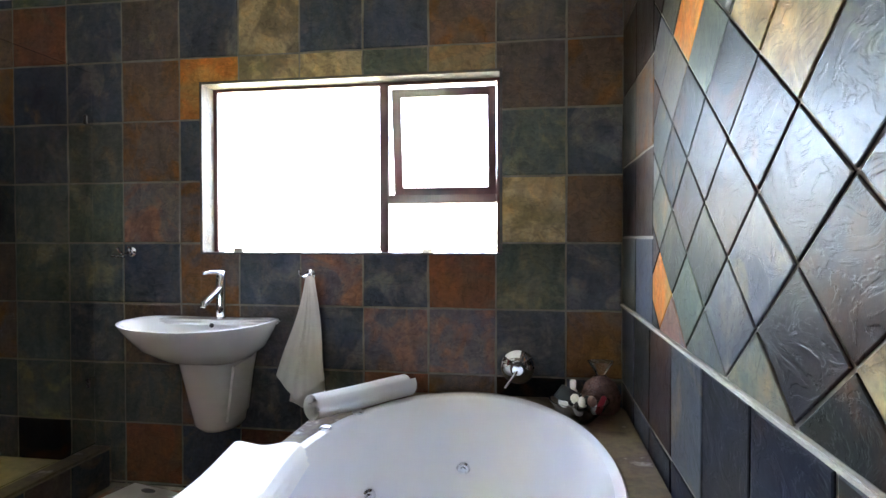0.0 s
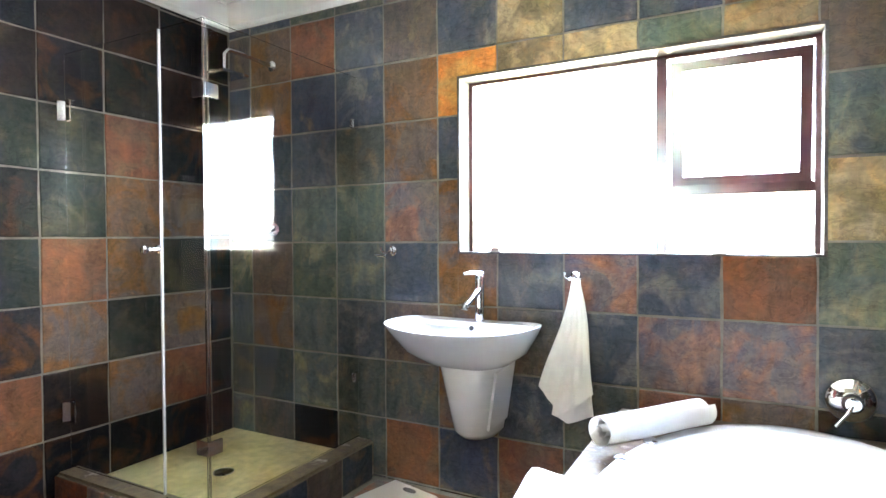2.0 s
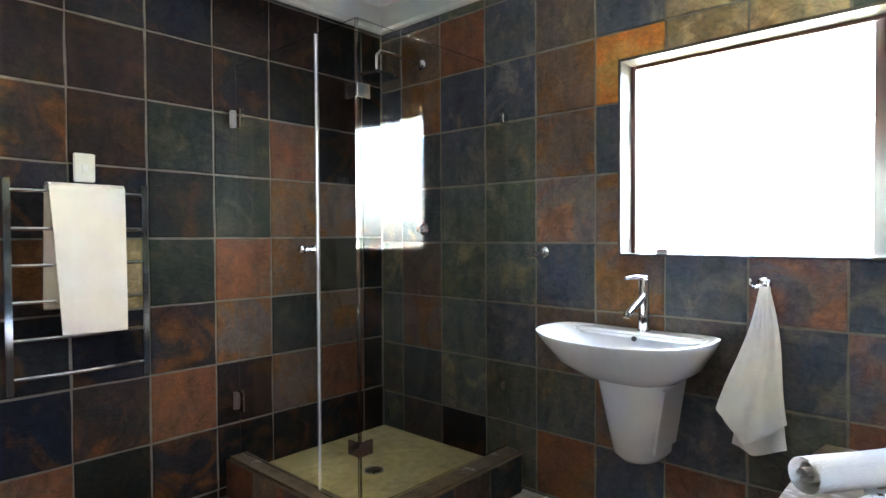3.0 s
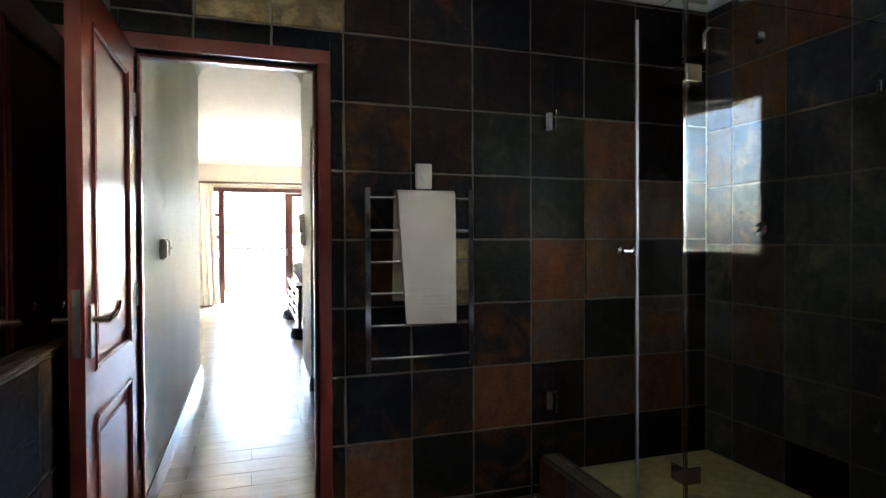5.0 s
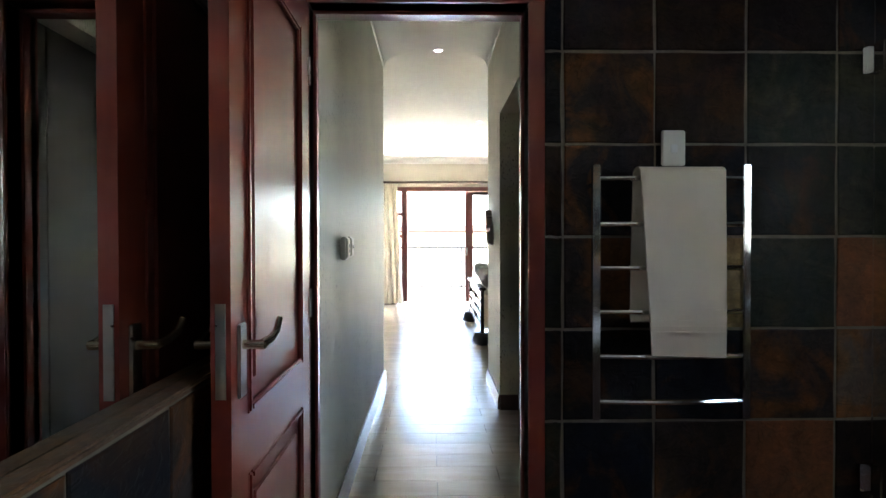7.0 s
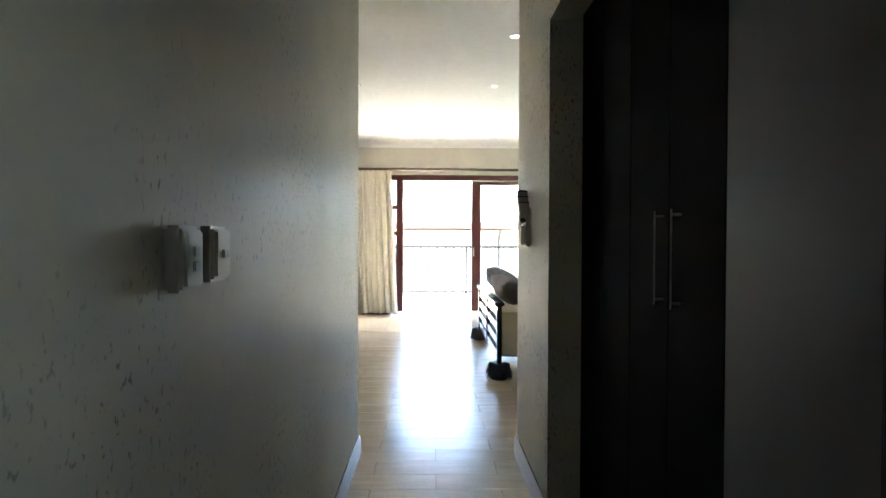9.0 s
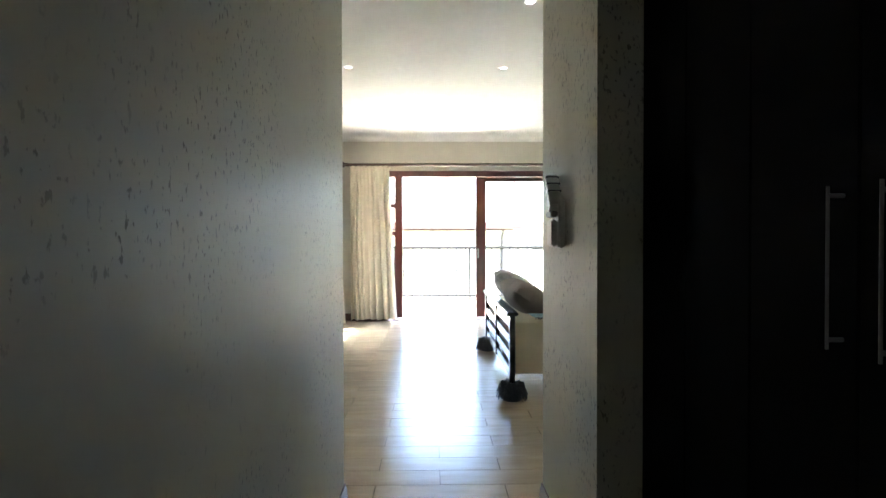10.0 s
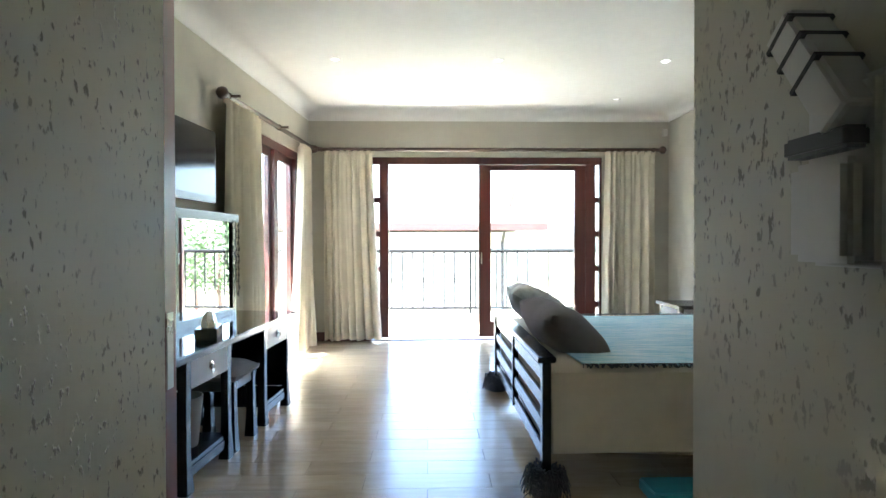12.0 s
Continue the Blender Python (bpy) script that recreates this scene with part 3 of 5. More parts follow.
ob = part("sash_pane", box(2.538, 2.962, -0.003, 0.003, -0.48, -0.042), GLASS, sash)
ob.visible_shadow = False
for b in ((WX0 + 0.032, 2.437, yo + 0.03, yo + 0.036, WZ0 + 0.012, WZ1 - 0.028), (2.483, WX1 - 0.032, yo + 0.03, yo + 0.036, WZ0 + 0.012, 1.425)):
    ob = part("pane", box(*b), GLASS, win)
    ob.visible_shadow = False
for x in (1.70, 2.66):
    part("sill_clip", box(x, x + 0.05, BY + 0.03, BY + 0.06, WZ0 + 0.002, WZ0 + 0.03, 0.004), STEEL, win)
part("reveal", joined_boxes((WX0 - 0.0, WX0 + 0.012, BY - 0.008, yo, WZ0, WZ1), (WX1 - 0.012, WX1, BY - 0.008, yo, WZ0, WZ1), (WX0 + 0.012, WX1 - 0.012, BY - 0.008, yo, WZ1 - 0.012, WZ1), (WX0 + 0.012, WX1 - 0.012, BY - 0.008, yo, WZ0 - 0.001, WZ0 + 0.008)), SLATE["dark"], win, "slate-lined window reveal")

# ---- bathroom door ----
frm = thing("door_frame", (0, 0, 0), "dark red wooden door frame around the bathroom doorway", "door frame", kind="structure")
for nm, b in (("jamb", (-0.155, 0.014, DY0 - 0.05, DY0, 0, DZ)), ("jamb", (-0.155, 0.014, DY1, DY1 + 0.055, 0, DZ)), ("head", (-0.155, 0.014, DY0 - 0.05, DY1 + 0.055, DZ, DZ + 0.06)), ("stop", (-0.10, -0.06, DY1 - 0.012, DY1 - 0.0005, 0, DZ - 0.012)), ("stop", (-0.10, -0.06, DY0 + 0.0005, DY0 + 0.012, 0, DZ - 0.012)), ("stop", (-0.10, -0.06, DY0 + 0.0005, DY1 - 0.0005, DZ - 0.012, DZ - 0.0005))):
    part(nm, box(*b, 0.003), RED_WOOD, frm)
door = thing("door_1", (0.015, 0.075, 0.008), "open red mahogany panelled door standing against the mirror", "door", kind="structure")
LW, LH, LT = 0.735, 2.01, 0.04
part("leaf", joined_boxes((0, 0.105, 0, LT, 0, LH), (LW - 0.105, LW, 0, LT, 0, LH), (0.105, LW - 0.105, 0, LT, 0, 0.2), (0.105, LW - 0.105, 0, LT, LH - 0.11, LH), (0.105, LW - 0.105, 0, LT, 0.74, 0.87)), RED_WOOD, door)
for z0, z1 in ((0.2, 0.74), (0.87, LH - 0.11)):
    part("panel", box(0.105, LW - 0.105, 0.012, LT - 0.012, z0, z1), RED_WOOD, door)
    for s in (LT - 0.006, 0.0):
        bm = bmesh.new()
        for b in ((0.105, 0.125, z0, z1), (LW - 0.125, LW - 0.105, z0, z1), (0.125, LW - 0.125, z0, z0 + 0.02), (0.125, LW - 0.125, z1 - 0.02, z1)):
            bm_box(bm, b[0], b[1], s - 0.004, s + 0.012, b[2], b[3], 0.005)
        part("moulding", bm, RED_WOOD, door)
    for s in (LT - 0.012, 0.004):
        part("raised_field", box(0.17, LW - 0.17, s, s + 0.008, z0 + 0.065, z1 - 0.065, 0.003), RED_WOOD, door)
for s, d in ((LT, 1), (0, -1)):
    pl = part("handle_plate", box(LW - 0.078, LW - 0.034, s, s + d * 0.007, 0.92, 1.075, 0.003), STEEL, door, "brushed metal handle plate")
    k = s + d * 0.052
    part("handle", bm_tube(tube([(LW - 0.056, s + d * 0.006, 1.03), (LW - 0.056, k, 1.03)], 0.010, 10), [(LW - 0.056, k - d * 0.008, 1.03), (LW - 0.10, k, 1.035), (LW - 0.145, k, 1.045), (LW - 0.17, k, 1.07)], 0.011, 10, 0.007), BRASSY, pl, "worn lever handle")
part("lock_plate", box(LW, LW + 0.003, 0.01, 0.03, 0.93, 1.12), STEEL, door, "steel lock plate on the door edge")
for z in (0.25, 1.0, 1.75):
    part("hinge", tube([(0.0, LT + 0.004, z), (0.0, LT + 0.004, z + 0.09)], 0.006, 8), STEEL, door)

# ---- bathroom mirror ----
mir = thing("wall_mirror", (0, 0, 0), "long frameless mirror above the tiled ledge", "mirror")
part("glass", box(0.03, 2.35, -0.0195, -0.0145, 0.964, 2.30), MIRROR, mir)
part("ledge_trim", box(0.03, BX - 0.01, -0.019, 0.030, 0.9485, 0.963, 0.005), SLATE["brown"], mir, "worn stone strip under the mirror")

# ---- bath and deck ----
deck = thing("bath_deck", (0, 0, 0), "raised slate-topped bath surround along the corner", "bath surround", kind="structure")
TC, TA, TB = Vector((2.92, 1.97)), 0.52, 0.87
DX0, DY_S, DZ1 = 2.30, 1.0, 0.535


def ring_xy(a, b, n=56):
    return [(TC.x + a * math.cos(2 * math.pi * k / n), TC.y + b * math.sin(2 * math.pi * k / n)) for k in range(n)]


def square_xy(n=56):
    out = []
    for k in range(n):
        c, s = math.cos(2 * math.pi * k / n), math.sin(2 * math.pi * k / n)
        dx = (BX - 0.012 - TC.x) if c > 0 else (TC.x - DX0)
        dy = (BY - 0.012 - TC.y) if s > 0 else (TC.y - DY_S)
        f = min(dx / max(abs(c), 1e-6), dy / max(abs(s), 1e-6))
        out.append((TC.x + c * f, TC.y + s * f))
    return out


bm = bmesh.new()
lo, hi = ring_xy(TA - 0.03, TB - 0.03), square_xy()
rr = [[bm.verts.new((x, y, z)) for x, y in pts] for pts, z in ((lo, DZ1 - 0.05), (lo, DZ1), (hi, DZ1), (hi, DZ1 - 0.05))]
for k in range(4):
    q, s = rr[k], rr[(k + 1) % 4]
    for j in range(56):
        bm.faces.new((q[j], q[(j + 1) % 56], s[(j + 1) % 56], s[j]))
part("deck_top", bm, DECK, deck, "mottled slate deck top")
part("front", joined_boxes((DX0 + 0.015, DX0 + 0.06, DY_S + 0.015, BY - 0.012, 0, DZ1 - 0.05), (DX0 + 0.06, BX - 0.012, DY_S + 0.015, DY_S + 0.06, 0, DZ1 - 0.05)), GROUT, deck)

tub = thing("bathtub", (TC.x, TC.y, 0), "white oval whirlpool bathtub set into the deck", "bathtub")
n = 64
prof = [(0.995, 0.0), (1.0, 0.012), (0.995, 0.030), (0.98, 0.040), (0.945, 0.040), (0.925, 0.034), (0.912, 0.015), (0.895, -0.04), (0.84, -0.20), (0.77, -0.36), (0.66, -0.425), (0.4, -0.44), (0.05, -0.445)]
rings = [[(TA * s * math.cos(2 * math.pi * k / n), TB * s * math.sin(2 * math.pi * k / n), DZ1 + h) for k in range(n)] for s, h in prof]
shell = part("shell", loft(rings, False), ACRYLIC, tub)
for ang, h in ((94, -0.25), (146, -0.25)):
    a = radians(ang)
    s = 0.822
    c = Vector((TA * s * math.cos(a), TB * s * math.sin(a), DZ1 + h))
    bm = lathe([(0.030, 0), (0.030, 0.006), (0.022, 0.012), (0.012, 0.010), (0.010, 0.016), (0.004, 0.018)], 18)
    jet = part("jet", shift(bm, look(c, c + Vector((c.x, c.y, 0.05)))), CHROME, tub, "chrome whirlpool jet")
for ang in (146, 161):
    a = radians(ang)
    bm = lathe([(0.026, 0), (0.026, 0.007), (0.018, 0.013), (0.004, 0.015)], 20, 0.8, 1.0)
    part("control", shift(bm, pose(TA * 0.962 * math.cos(a), TB * 0.962 * math.sin(a), DZ1 + 0.0395, 0, 0, ang)), CHROME, tub, "chrome air control on the rim")


def rolled_towel(a, b, r):
    tw = thing("rolled_towel", (0, 0, 0), "white towel rolled up on the bath rim", "towel")
    a, b = Vector(a), Vector(b)
    d = (b - a).normalized()
    s = d.cross(Vector((0, 0, 1))).normalized()
    u = s.cross(d)
    bm = bmesh.new()
    steps, turns = 90, 3.2
    rows = []
    for k in range(steps + 1):
        f = k / steps
        rad = r * (0.18 + 0.82 * f)
        ang = f * turns * 2 * math.pi - 0.6
        off = s * (rad * math.cos(ang)) + u * (rad * math.sin(ang) * 0.94)
        rows.append([bm.verts.new(a + off - d * 0.012 * math.sin(f * 9)), *[bm.verts.new(a.lerp(b, q) + off * (1 + 0.025 * math.sin(7 * q + ang))) for q in (0.15, 0.35, 0.55, 0.75, 0.92)], bm.verts.new(b + off + d * 0.01 * math.sin(f * 7))])
    for q, w in zip(rows, rows[1:]):
        for j in range(6):
            bm.faces.new((q[j], q[j + 1], w[j + 1], w[j]))
    bmesh.ops.solidify(bm, geom=bm.faces[:], thickness=r * 0.2)
    part("roll", bm, TOWEL, tw)
    return tw


rolled_towel((2.37, 2.32, DZ1 + 0.096), (2.645, 2.70, DZ1 + 0.096), 0.058)
fold = thing("folded_towel", (2.40, 1.72, DZ1 + 0.004), "white folded towel laid over the bath edge", "towel", turn=6)
for k, (w, l, z) in enumerate(((0.17, 0.36, 0.042), (0.165, 0.35, 0.066), (0.16, 0.345, 0.09))):
    bm = sheet(lambda u, v: ((u - 0.5) * 2 * w * 0.75, (v - 0.5) * 2 * l * 0.62, z + 0.006 * math.sin(9 * u + 5 * v + k) - 0.05 * max(0, abs(u - 0.5) - 0.42) * 6), 14, 18, 0.02)
    part("layer", bm, TOWEL, fold)

mixer = thing("bath_mixer", (3.112, BY - 0.012, 0.67), "round chrome bath mixer on the slate wall", "tap")
part("rose", shift(lathe([(0.078, 0), (0.078, 0.008), (0.066, 0.022), (0.035, 0.030), (0.032, 0.06), (0.024, 0.07), (0.005, 0.072)], 32), pose(0, 0, 0, 90)), CHROME, mixer)
part("lever", tube([(0, -0.06, 0), (-0.02, -0.085, -0.03), (-0.055, -0.095, -0.075)], 0.009, 10, 0.006), CHROME, mixer)

bowl = thing("toiletries_bowl", (3.36, 2.60, DZ1), "clear glass bowl filled with toiletries and potpourri", "bowl")
part("glass_bowl", lathe([(0.045, 0), (0.05, 0.004), (0.10, 0.055), (0.118, 0.085), (0.112, 0.085), (0.094, 0.055), (0.045, 0.012), (0.01, 0.012)], 32), BOWL_GLASS, bowl)
g = random.Random(2)
for k in range(13):
    a, r = g.uniform(0, 6.3), g.uniform(0.01, 0.065)
    m_ = (CERAMIC, DARK_PACK, PLASTIC, AMBER)[k % 4]
    bm = lathe([(0.004, -0.018), (0.018, -0.012), (0.022, 0), (0.018, 0.012), (0.004, 0.018)], 10, 1.0, g.uniform(0.6, 1))
    part("soap", shift(bm, pose(r * math.cos(a), r * math.sin(a), 0.05 + 0.02 * (k % 3), g.uniform(0, 90), g.uniform(0, 90))), m_, bowl)
part("packet", shift(box(-0.05, 0.05, -0.008, 0.008, 0, 0.06, 0.004), pose(-0.06, 0.0, 0.075, 20, 30, 25)), DARK_PACK, bowl, "dark packet")
part("packet", shift(box(-0.03, 0.03, -0.01, 0.01, 0, 0.05, 0.004), pose(0.075, -0.03, 0.06, 25, -30, 60)), RED_PLASTIC, bowl, "red packet")
bottle = thing("toiletry_bottle", (3.34, 2.66, DZ1 + 0.088), "small white-capped bottle standing in the bowl", "bottle")
part("body", lathe([(0.016, -0.05), (0.018, -0.04), (0.018, 0.015), (0.011, 0.026), (0.011, 0.03)], 16), PLASTIC, bottle)
part("cap", lathe([(0.013, 0.03), (0.013, 0.055), (0.010, 0.06)], 16), CERAMIC, bottle)
bag = thing("potpourri_bag", (3.455, 2.72, DZ1), "clear gathered bag of potpourri", "bag")
part("filling", lathe([(0.05, 0.002), (0.07, 0.02), (0.075, 0.07), (0.055, 0.12), (0.02, 0.145), (0.01, 0.15)], 18, 1.0, 0.7), AMBER, bag)
part("wrapper", lathe([(0.056, 0.0), (0.078, 0.02), (0.083, 0.07), (0.062, 0.125), (0.018, 0.16), (0.03, 0.18), (0.055, 0.215), (0.05, 0.214)], 18, 1.0, 0.7), FILM, bag)
jar = thing("candle_jar", (3.51, 1.62, DZ1), "small cream candle in a glass jar on the deck", "candle")
part("jar", lathe([(0.036, 0), (0.038, 0.005), (0.038, 0.07), (0.034, 0.07), (0.034, 0.06), (0.005, 0.06)], 24), PLASTIC, jar)
part("rim", lathe([(0.039, 0.066), (0.041, 0.07), (0.039, 0.075), (0.033, 0.075), (0.033, 0.068)], 24), STEEL, jar)

# ---- basin ----
basin = thing("wall_basin", (1.675, BY - 0.012, 0), "white wall-hung basin with a half pedestal", "basin")


def basin_ring(hw, depth, z, n=40, back=0.0):
    pts = []
    for k in range(n):
        a = 2 * math.pi * k / n
        c, s = math.cos(a), math.sin(a)
        x = hw * math.copysign(abs(c) ** 0.72, c)
        y = -depth * 0.5 - depth * 0.5 * math.copysign(abs(s) ** (0.62 if s < 0 else 0.9), s)
        pts.append((x, min(y, back), z + (0.018 * (abs(x) / hw) ** 2 if z > 0.8 else 0)))
    return pts


outer = [basin_ring(0.12, 0.22, 0.675), basin_ring(0.19, 0.30, 0.70), basin_ring(0.27, 0.38, 0.755), basin_ring(0.325, 0.44, 0.82), basin_ring(0.345, 0.465, 0.855), basin_ring(0.348, 0.47, 0.866)]
inner = [[(x * f, -0.235 + (y + 0.235) * f - (0.035 if f < 0.95 else 0) * (1 - f), z) for x, y, z in basin_ring(0.348, 0.47, zz)] for f, zz in ((0.975, 0.868), (0.92, 0.862), (0.80, 0.825), (0.62, 0.785), (0.35, 0.765), (0.06, 0.76))]
part("bowl", loft(outer + inner), CERAMIC, basin)
part("tap_ledge", box(-0.30, 0.30, -0.115, -0.001, 0.845, 0.871, 0.012), CERAMIC, basin)


def ped_ring(hw, depth, z, n=32):
    return [(hw * math.cos(2 * math.pi * k / n), -depth * (0.02 + 0.98 * max(0.0, math.sin(2 * math.pi * k / n)) ** 0.8) if math.sin(2 * math.pi * k / n) > 0 else -0.001, z) for k in range(n)]


part("half_pedestal", loft([ped_ring(0.045, 0.10, 0.335), ped_ring(0.085, 0.15, 0.345), ped_ring(0.108, 0.185, 0.375), ped_ring(0.125, 0.21, 0.47), ped_ring(0.148, 0.245, 0.60), ped_ring(0.168, 0.27, 0.70)]), CERAMIC, basin)
part("side_flute", sheet(lambda u, v: (0.105 + 0.03 * u + 0.055 * v, -0.16 + 0.14 * u - 0.04 * v, 0.40 + 0.27 * v + 0.03 * u), 6, 12, 0.012), CERAMIC, basin)
part("overflow", shift(lathe([(0.011, 0), (0.011, 0.004), (0.004, 0.004)], 14), pose(0, -0.115, 0.845, 90)), DARK_PACK, basin, "dark overflow hole")
tap = thing("basin_tap", (1.695, BY - 0.08, 0.871), "slim chrome basin mixer tap", "tap")
part("body", lathe([(0.026, 0), (0.026, 0.006), (0.022, 0.01), (0.022, 0.21), (0.019, 0.215), (0.002, 0.216)], 24), CHROME, tap)
part("spout", bm_tube(tube([(0, -0.01, 0.145), (-0.015, -0.12, 0.085)], 0.016, 14), [(-0.015, -0.12, 0.092), (-0.016, -0.128, 0.068)], 0.014, 14), CHROME, tap)
part("lever", tube([(0.01, 0.01, 0.222), (-0.015, -0.055, 0.226), (-0.04, -0.085, 0.222)], 0.010, 10, 0.007), CHROME, tap)


def robe_hook(x, z, label):
    hk = thing("robe_hook", (x, BY - 0.012, z), label, "hook", "chrome wall hooks")
    part("rose", shift(lathe([(0.024, 0), (0.024, 0.008), (0.016, 0.014), (0.004, 0.015)], 20), pose(0, 0, 0, 90)), CHROME, hk)
    for s in (-1, 1):
        part("prong", tube([(0, -0.012, 0), (s * 0.022, -0.045, -0.012), (s * 0.03, -0.065, 0.006), (s * 0.03, -0.07, 0.024)], 0.0065, 8), CHROME, hk)
    return hk


robe_hook(1.18, 1.19, "double chrome robe hook on the slate wall")
robe_hook(2.125, 1.085, "chrome hook holding the hand towel")
ring = thing("toilet_roll_arm", (1.10, BY - 0.012, 1.17), "small chrome wall arm on the slate", "holder")
part("arm", tube([(0, 0, 0), (0, -0.05, 0), (0.075, -0.06, -0.005)], 0.006, 8), CHROME, ring)

hand = thing("hand_towel", (2.14, BY - 0.06, 1.085), "white hand towel hanging from a hook by its corner", "towel")


def hang(u, v):
    w = 0.010 + 0.105 * v
    a = (u - 0.5) * 2
    fold_ = 0.007 * math.sin(a * 5) * (0.4 + 0.6 * v) + 0.003 * math.sin(a * 13 + 2)
    drop = 0.585 - 0.085 * abs(a + 0.15) - 0.04 * max(0, -a)
    return (a * w - 0.035 * v + 0.01 * math.sin(5 * v), -0.012 - 0.035 * (1 - a * a) * (0.4 + 0.6 * v) - fold_, -0.005 - drop * v)


part("cloth", sheet(hang, 36, 26, 0.006), TOWEL, hand)
part("back_fold", sheet(lambda u, v: (hang(u, v)[0] * 0.8 + 0.01 * v, 0.022 + 0.008 * math.sin(9 * u), -0.01 - 0.63 * v * (1 - 0.12 * abs(u - 0.4))), 16, 14, 0.006), TOWEL, hand)

scale_ = thing("bathroom_scale", (1.33, 2.70, 0), "flat pale bathroom scale on the slate floor", "scale", turn=-14)
part("platform", box(-0.15, 0.15, -0.14, 0.14, 0.022, 0.042, 0.008), PLASTIC, scale_)
part("dial_window", shift(lathe([(0.042, 0), (0.042, 0.003), (0.002, 0.003)], 20, 1.0, 0.45), pose(0, 0.09, 0.0415)), DARK_PACK, scale_, "dark oval dial window")
for x in (-0.11, 0.11):
    for y in (-0.10, 0.10):
        part("foot", shift(lathe([(0.018, -0.003), (0.018, 0.023), (0.002, 0.023)], 12), pose(x, y, 0)), RUBBER, scale_)

# ---- shower ----
SKX, SKY, KH = 1.055, 1.90, 0.20
tray = thing("shower_tray", (0, 0, 0), "stone shower floor behind a tiled kerb", "shower tray", kind="structure")
part("floor_slab", box(0.012, SKX - 0.115, SKY + 0.115, BY - 0.012, 0, 0.105), TRAY, tray, "yellowish stone shower floor")
part("kerb", box(0.012, SKX, SKY, SKY + 0.112, 0, KH, 0.012), DECK, tray, "rough slate kerb")
part("kerb", box(SKX - 0.112, SKX, SKY + 0.113, BY - 0.012, 0, KH, 0.012), DECK, tray, "rough slate kerb")
drain = part("drain", shift(lathe([(0.05, 0), (0.05, 0.004), (0.035, 0.005), (0.03, 0.002), (0.003, 0.002)], 24), pose(0.50, 2.42, 0.1052)), STEEL, tray, "round metal drain")
GZ0, GZ1, GX, GY = KH + 0.006, 2.10, 0.955, 1.962
shower = thing("shower_screen", (0, 0, 0), "frameless clear glass shower enclosure with chrome fittings", "shower screen")
for nm, b in (("door", (0.035, 0.690, GY - 0.004, GY + 0.004, GZ0 + 0.01, GZ1)), ("fixed_panel", (0.698, GX - 0.006, GY - 0.004, GY + 0.004, GZ0, GZ1)), ("side_panel", (GX - 0.004, GX + 0.004, GY + 0.006, BY - 0.014, GZ0, GZ1))):
    ob = part(nm, box(*b), SHOWER_GLASS, shower)
    ob.visible_shadow = False
part("door_seal", box(0.6905, 0.6975, GY - 0.006, GY + 0.006, GZ0 + 0.01, GZ1), BIN, shower, "pale seal strip along the glass edge")
part("corner_seal", box(GX - 0.0055, GX + 0.005, GY - 0.005, GY + 0.0055, GZ0, GZ1), BOWL_GLASS, shower)
for z in (0.42, 1.80):
    part("corner_bracket", joined_boxes((GX - 0.055, GX + 0.012, GY - 0.013, GY - 0.005, z, z + 0.055), (GX + 0.005, GX + 0.013, GY - 0.005, GY + 0.055, z, z + 0.055)), CHROME, shower, "chrome glass bracket")
    part("wall_hinge", joined_boxes((0.012, 0.022, GY - 0.03, GY + 0.03, z, z + 0.09), (0.022, 0.085, GY - 0.012, GY - 0.005, z, z + 0.09)), CHROME, shower, "chrome door hinge")
for z in (0.5, 1.83):
    part("wall_clip", box(GX - 0.014, GX + 0.014, BY - 0.06, BY - 0.013, z, z + 0.05, 0.004), CHROME, shower)
for s in (-1, 1):
    part("knob", shift(lathe([(0.009, 0.004), (0.009, 0.018), (0.017, 0.024), (0.019, 0.036), (0.014, 0.043), (0.002, 0.044)], 20), pose(0.63, GY, 1.215, 90 * s)), CHROME, shower, "chrome door knob")
head = thing("rain_shower", (0.36, BY - 0.012, 2.245), "square chrome rain shower head on a wall arm", "shower head")
part("arm", tube([(0, 0, 0), (0.01, -0.25, 0.005), (0.015, -0.33, 0.0), (0.02, -0.36, -0.03), (0.02, -0.362, -0.12)], 0.011, 10), CHROME, head)
part("rose", box(-0.065, 0.105, -0.445, -0.275, -0.145, -0.13, 0.004), CHROME, head)
part("flange", shift(lathe([(0.03, 0), (0.03, 0.006), (0.012, 0.01)], 20), pose(0, 0, 0, 90)), CHROME, head)
valve = thing("shower_valve", (0.37, BY - 0.012, 1.31), "small chrome shower valve on the slate wall", "valve")
part("rose", shift(lathe([(0.035, 0), (0.035, 0.008), (0.018, 0.014), (0.016, 0.05), (0.004, 0.052)], 20), pose(0, 0, 0, 90)), CHROME, valve)
part("lever", tube([(0, -0.045, 0), (0.05, -0.05, 0.012)], 0.006, 8), CHROME, valve)

# ---- towel rail ----
rail = thing("heated_towel_rail", (0.10, 0, 0), "chrome ladder towel rail on the slate wall", "towel rail")
for y in (1.028, 1.502):
    part("post", box(-0.012, 0.012, y - 0.012, y + 0.012, 0.69, 1.49, 0.003), CHROME, rail)
    for z in (0.75, 1.43):
        part("bracket", tube([(-0.088, y, z), (-0.012, y, z)], 0.008, 8), CHROME, rail)
for z in (1.447, 1.305, 1.167, 1.030, 0.890, 0.748):
    part("rung", tube([(0.0 + 0.02 * math.sin(math.pi * k / 8), 1.04 + 0.45 * k / 8, z) for k in range(9)], 0.0085, 8), CHROME, rail)
tw = thing("bath_towel", (0.10, 0, 0), "white bath towel draped over the towel rail", "towel")


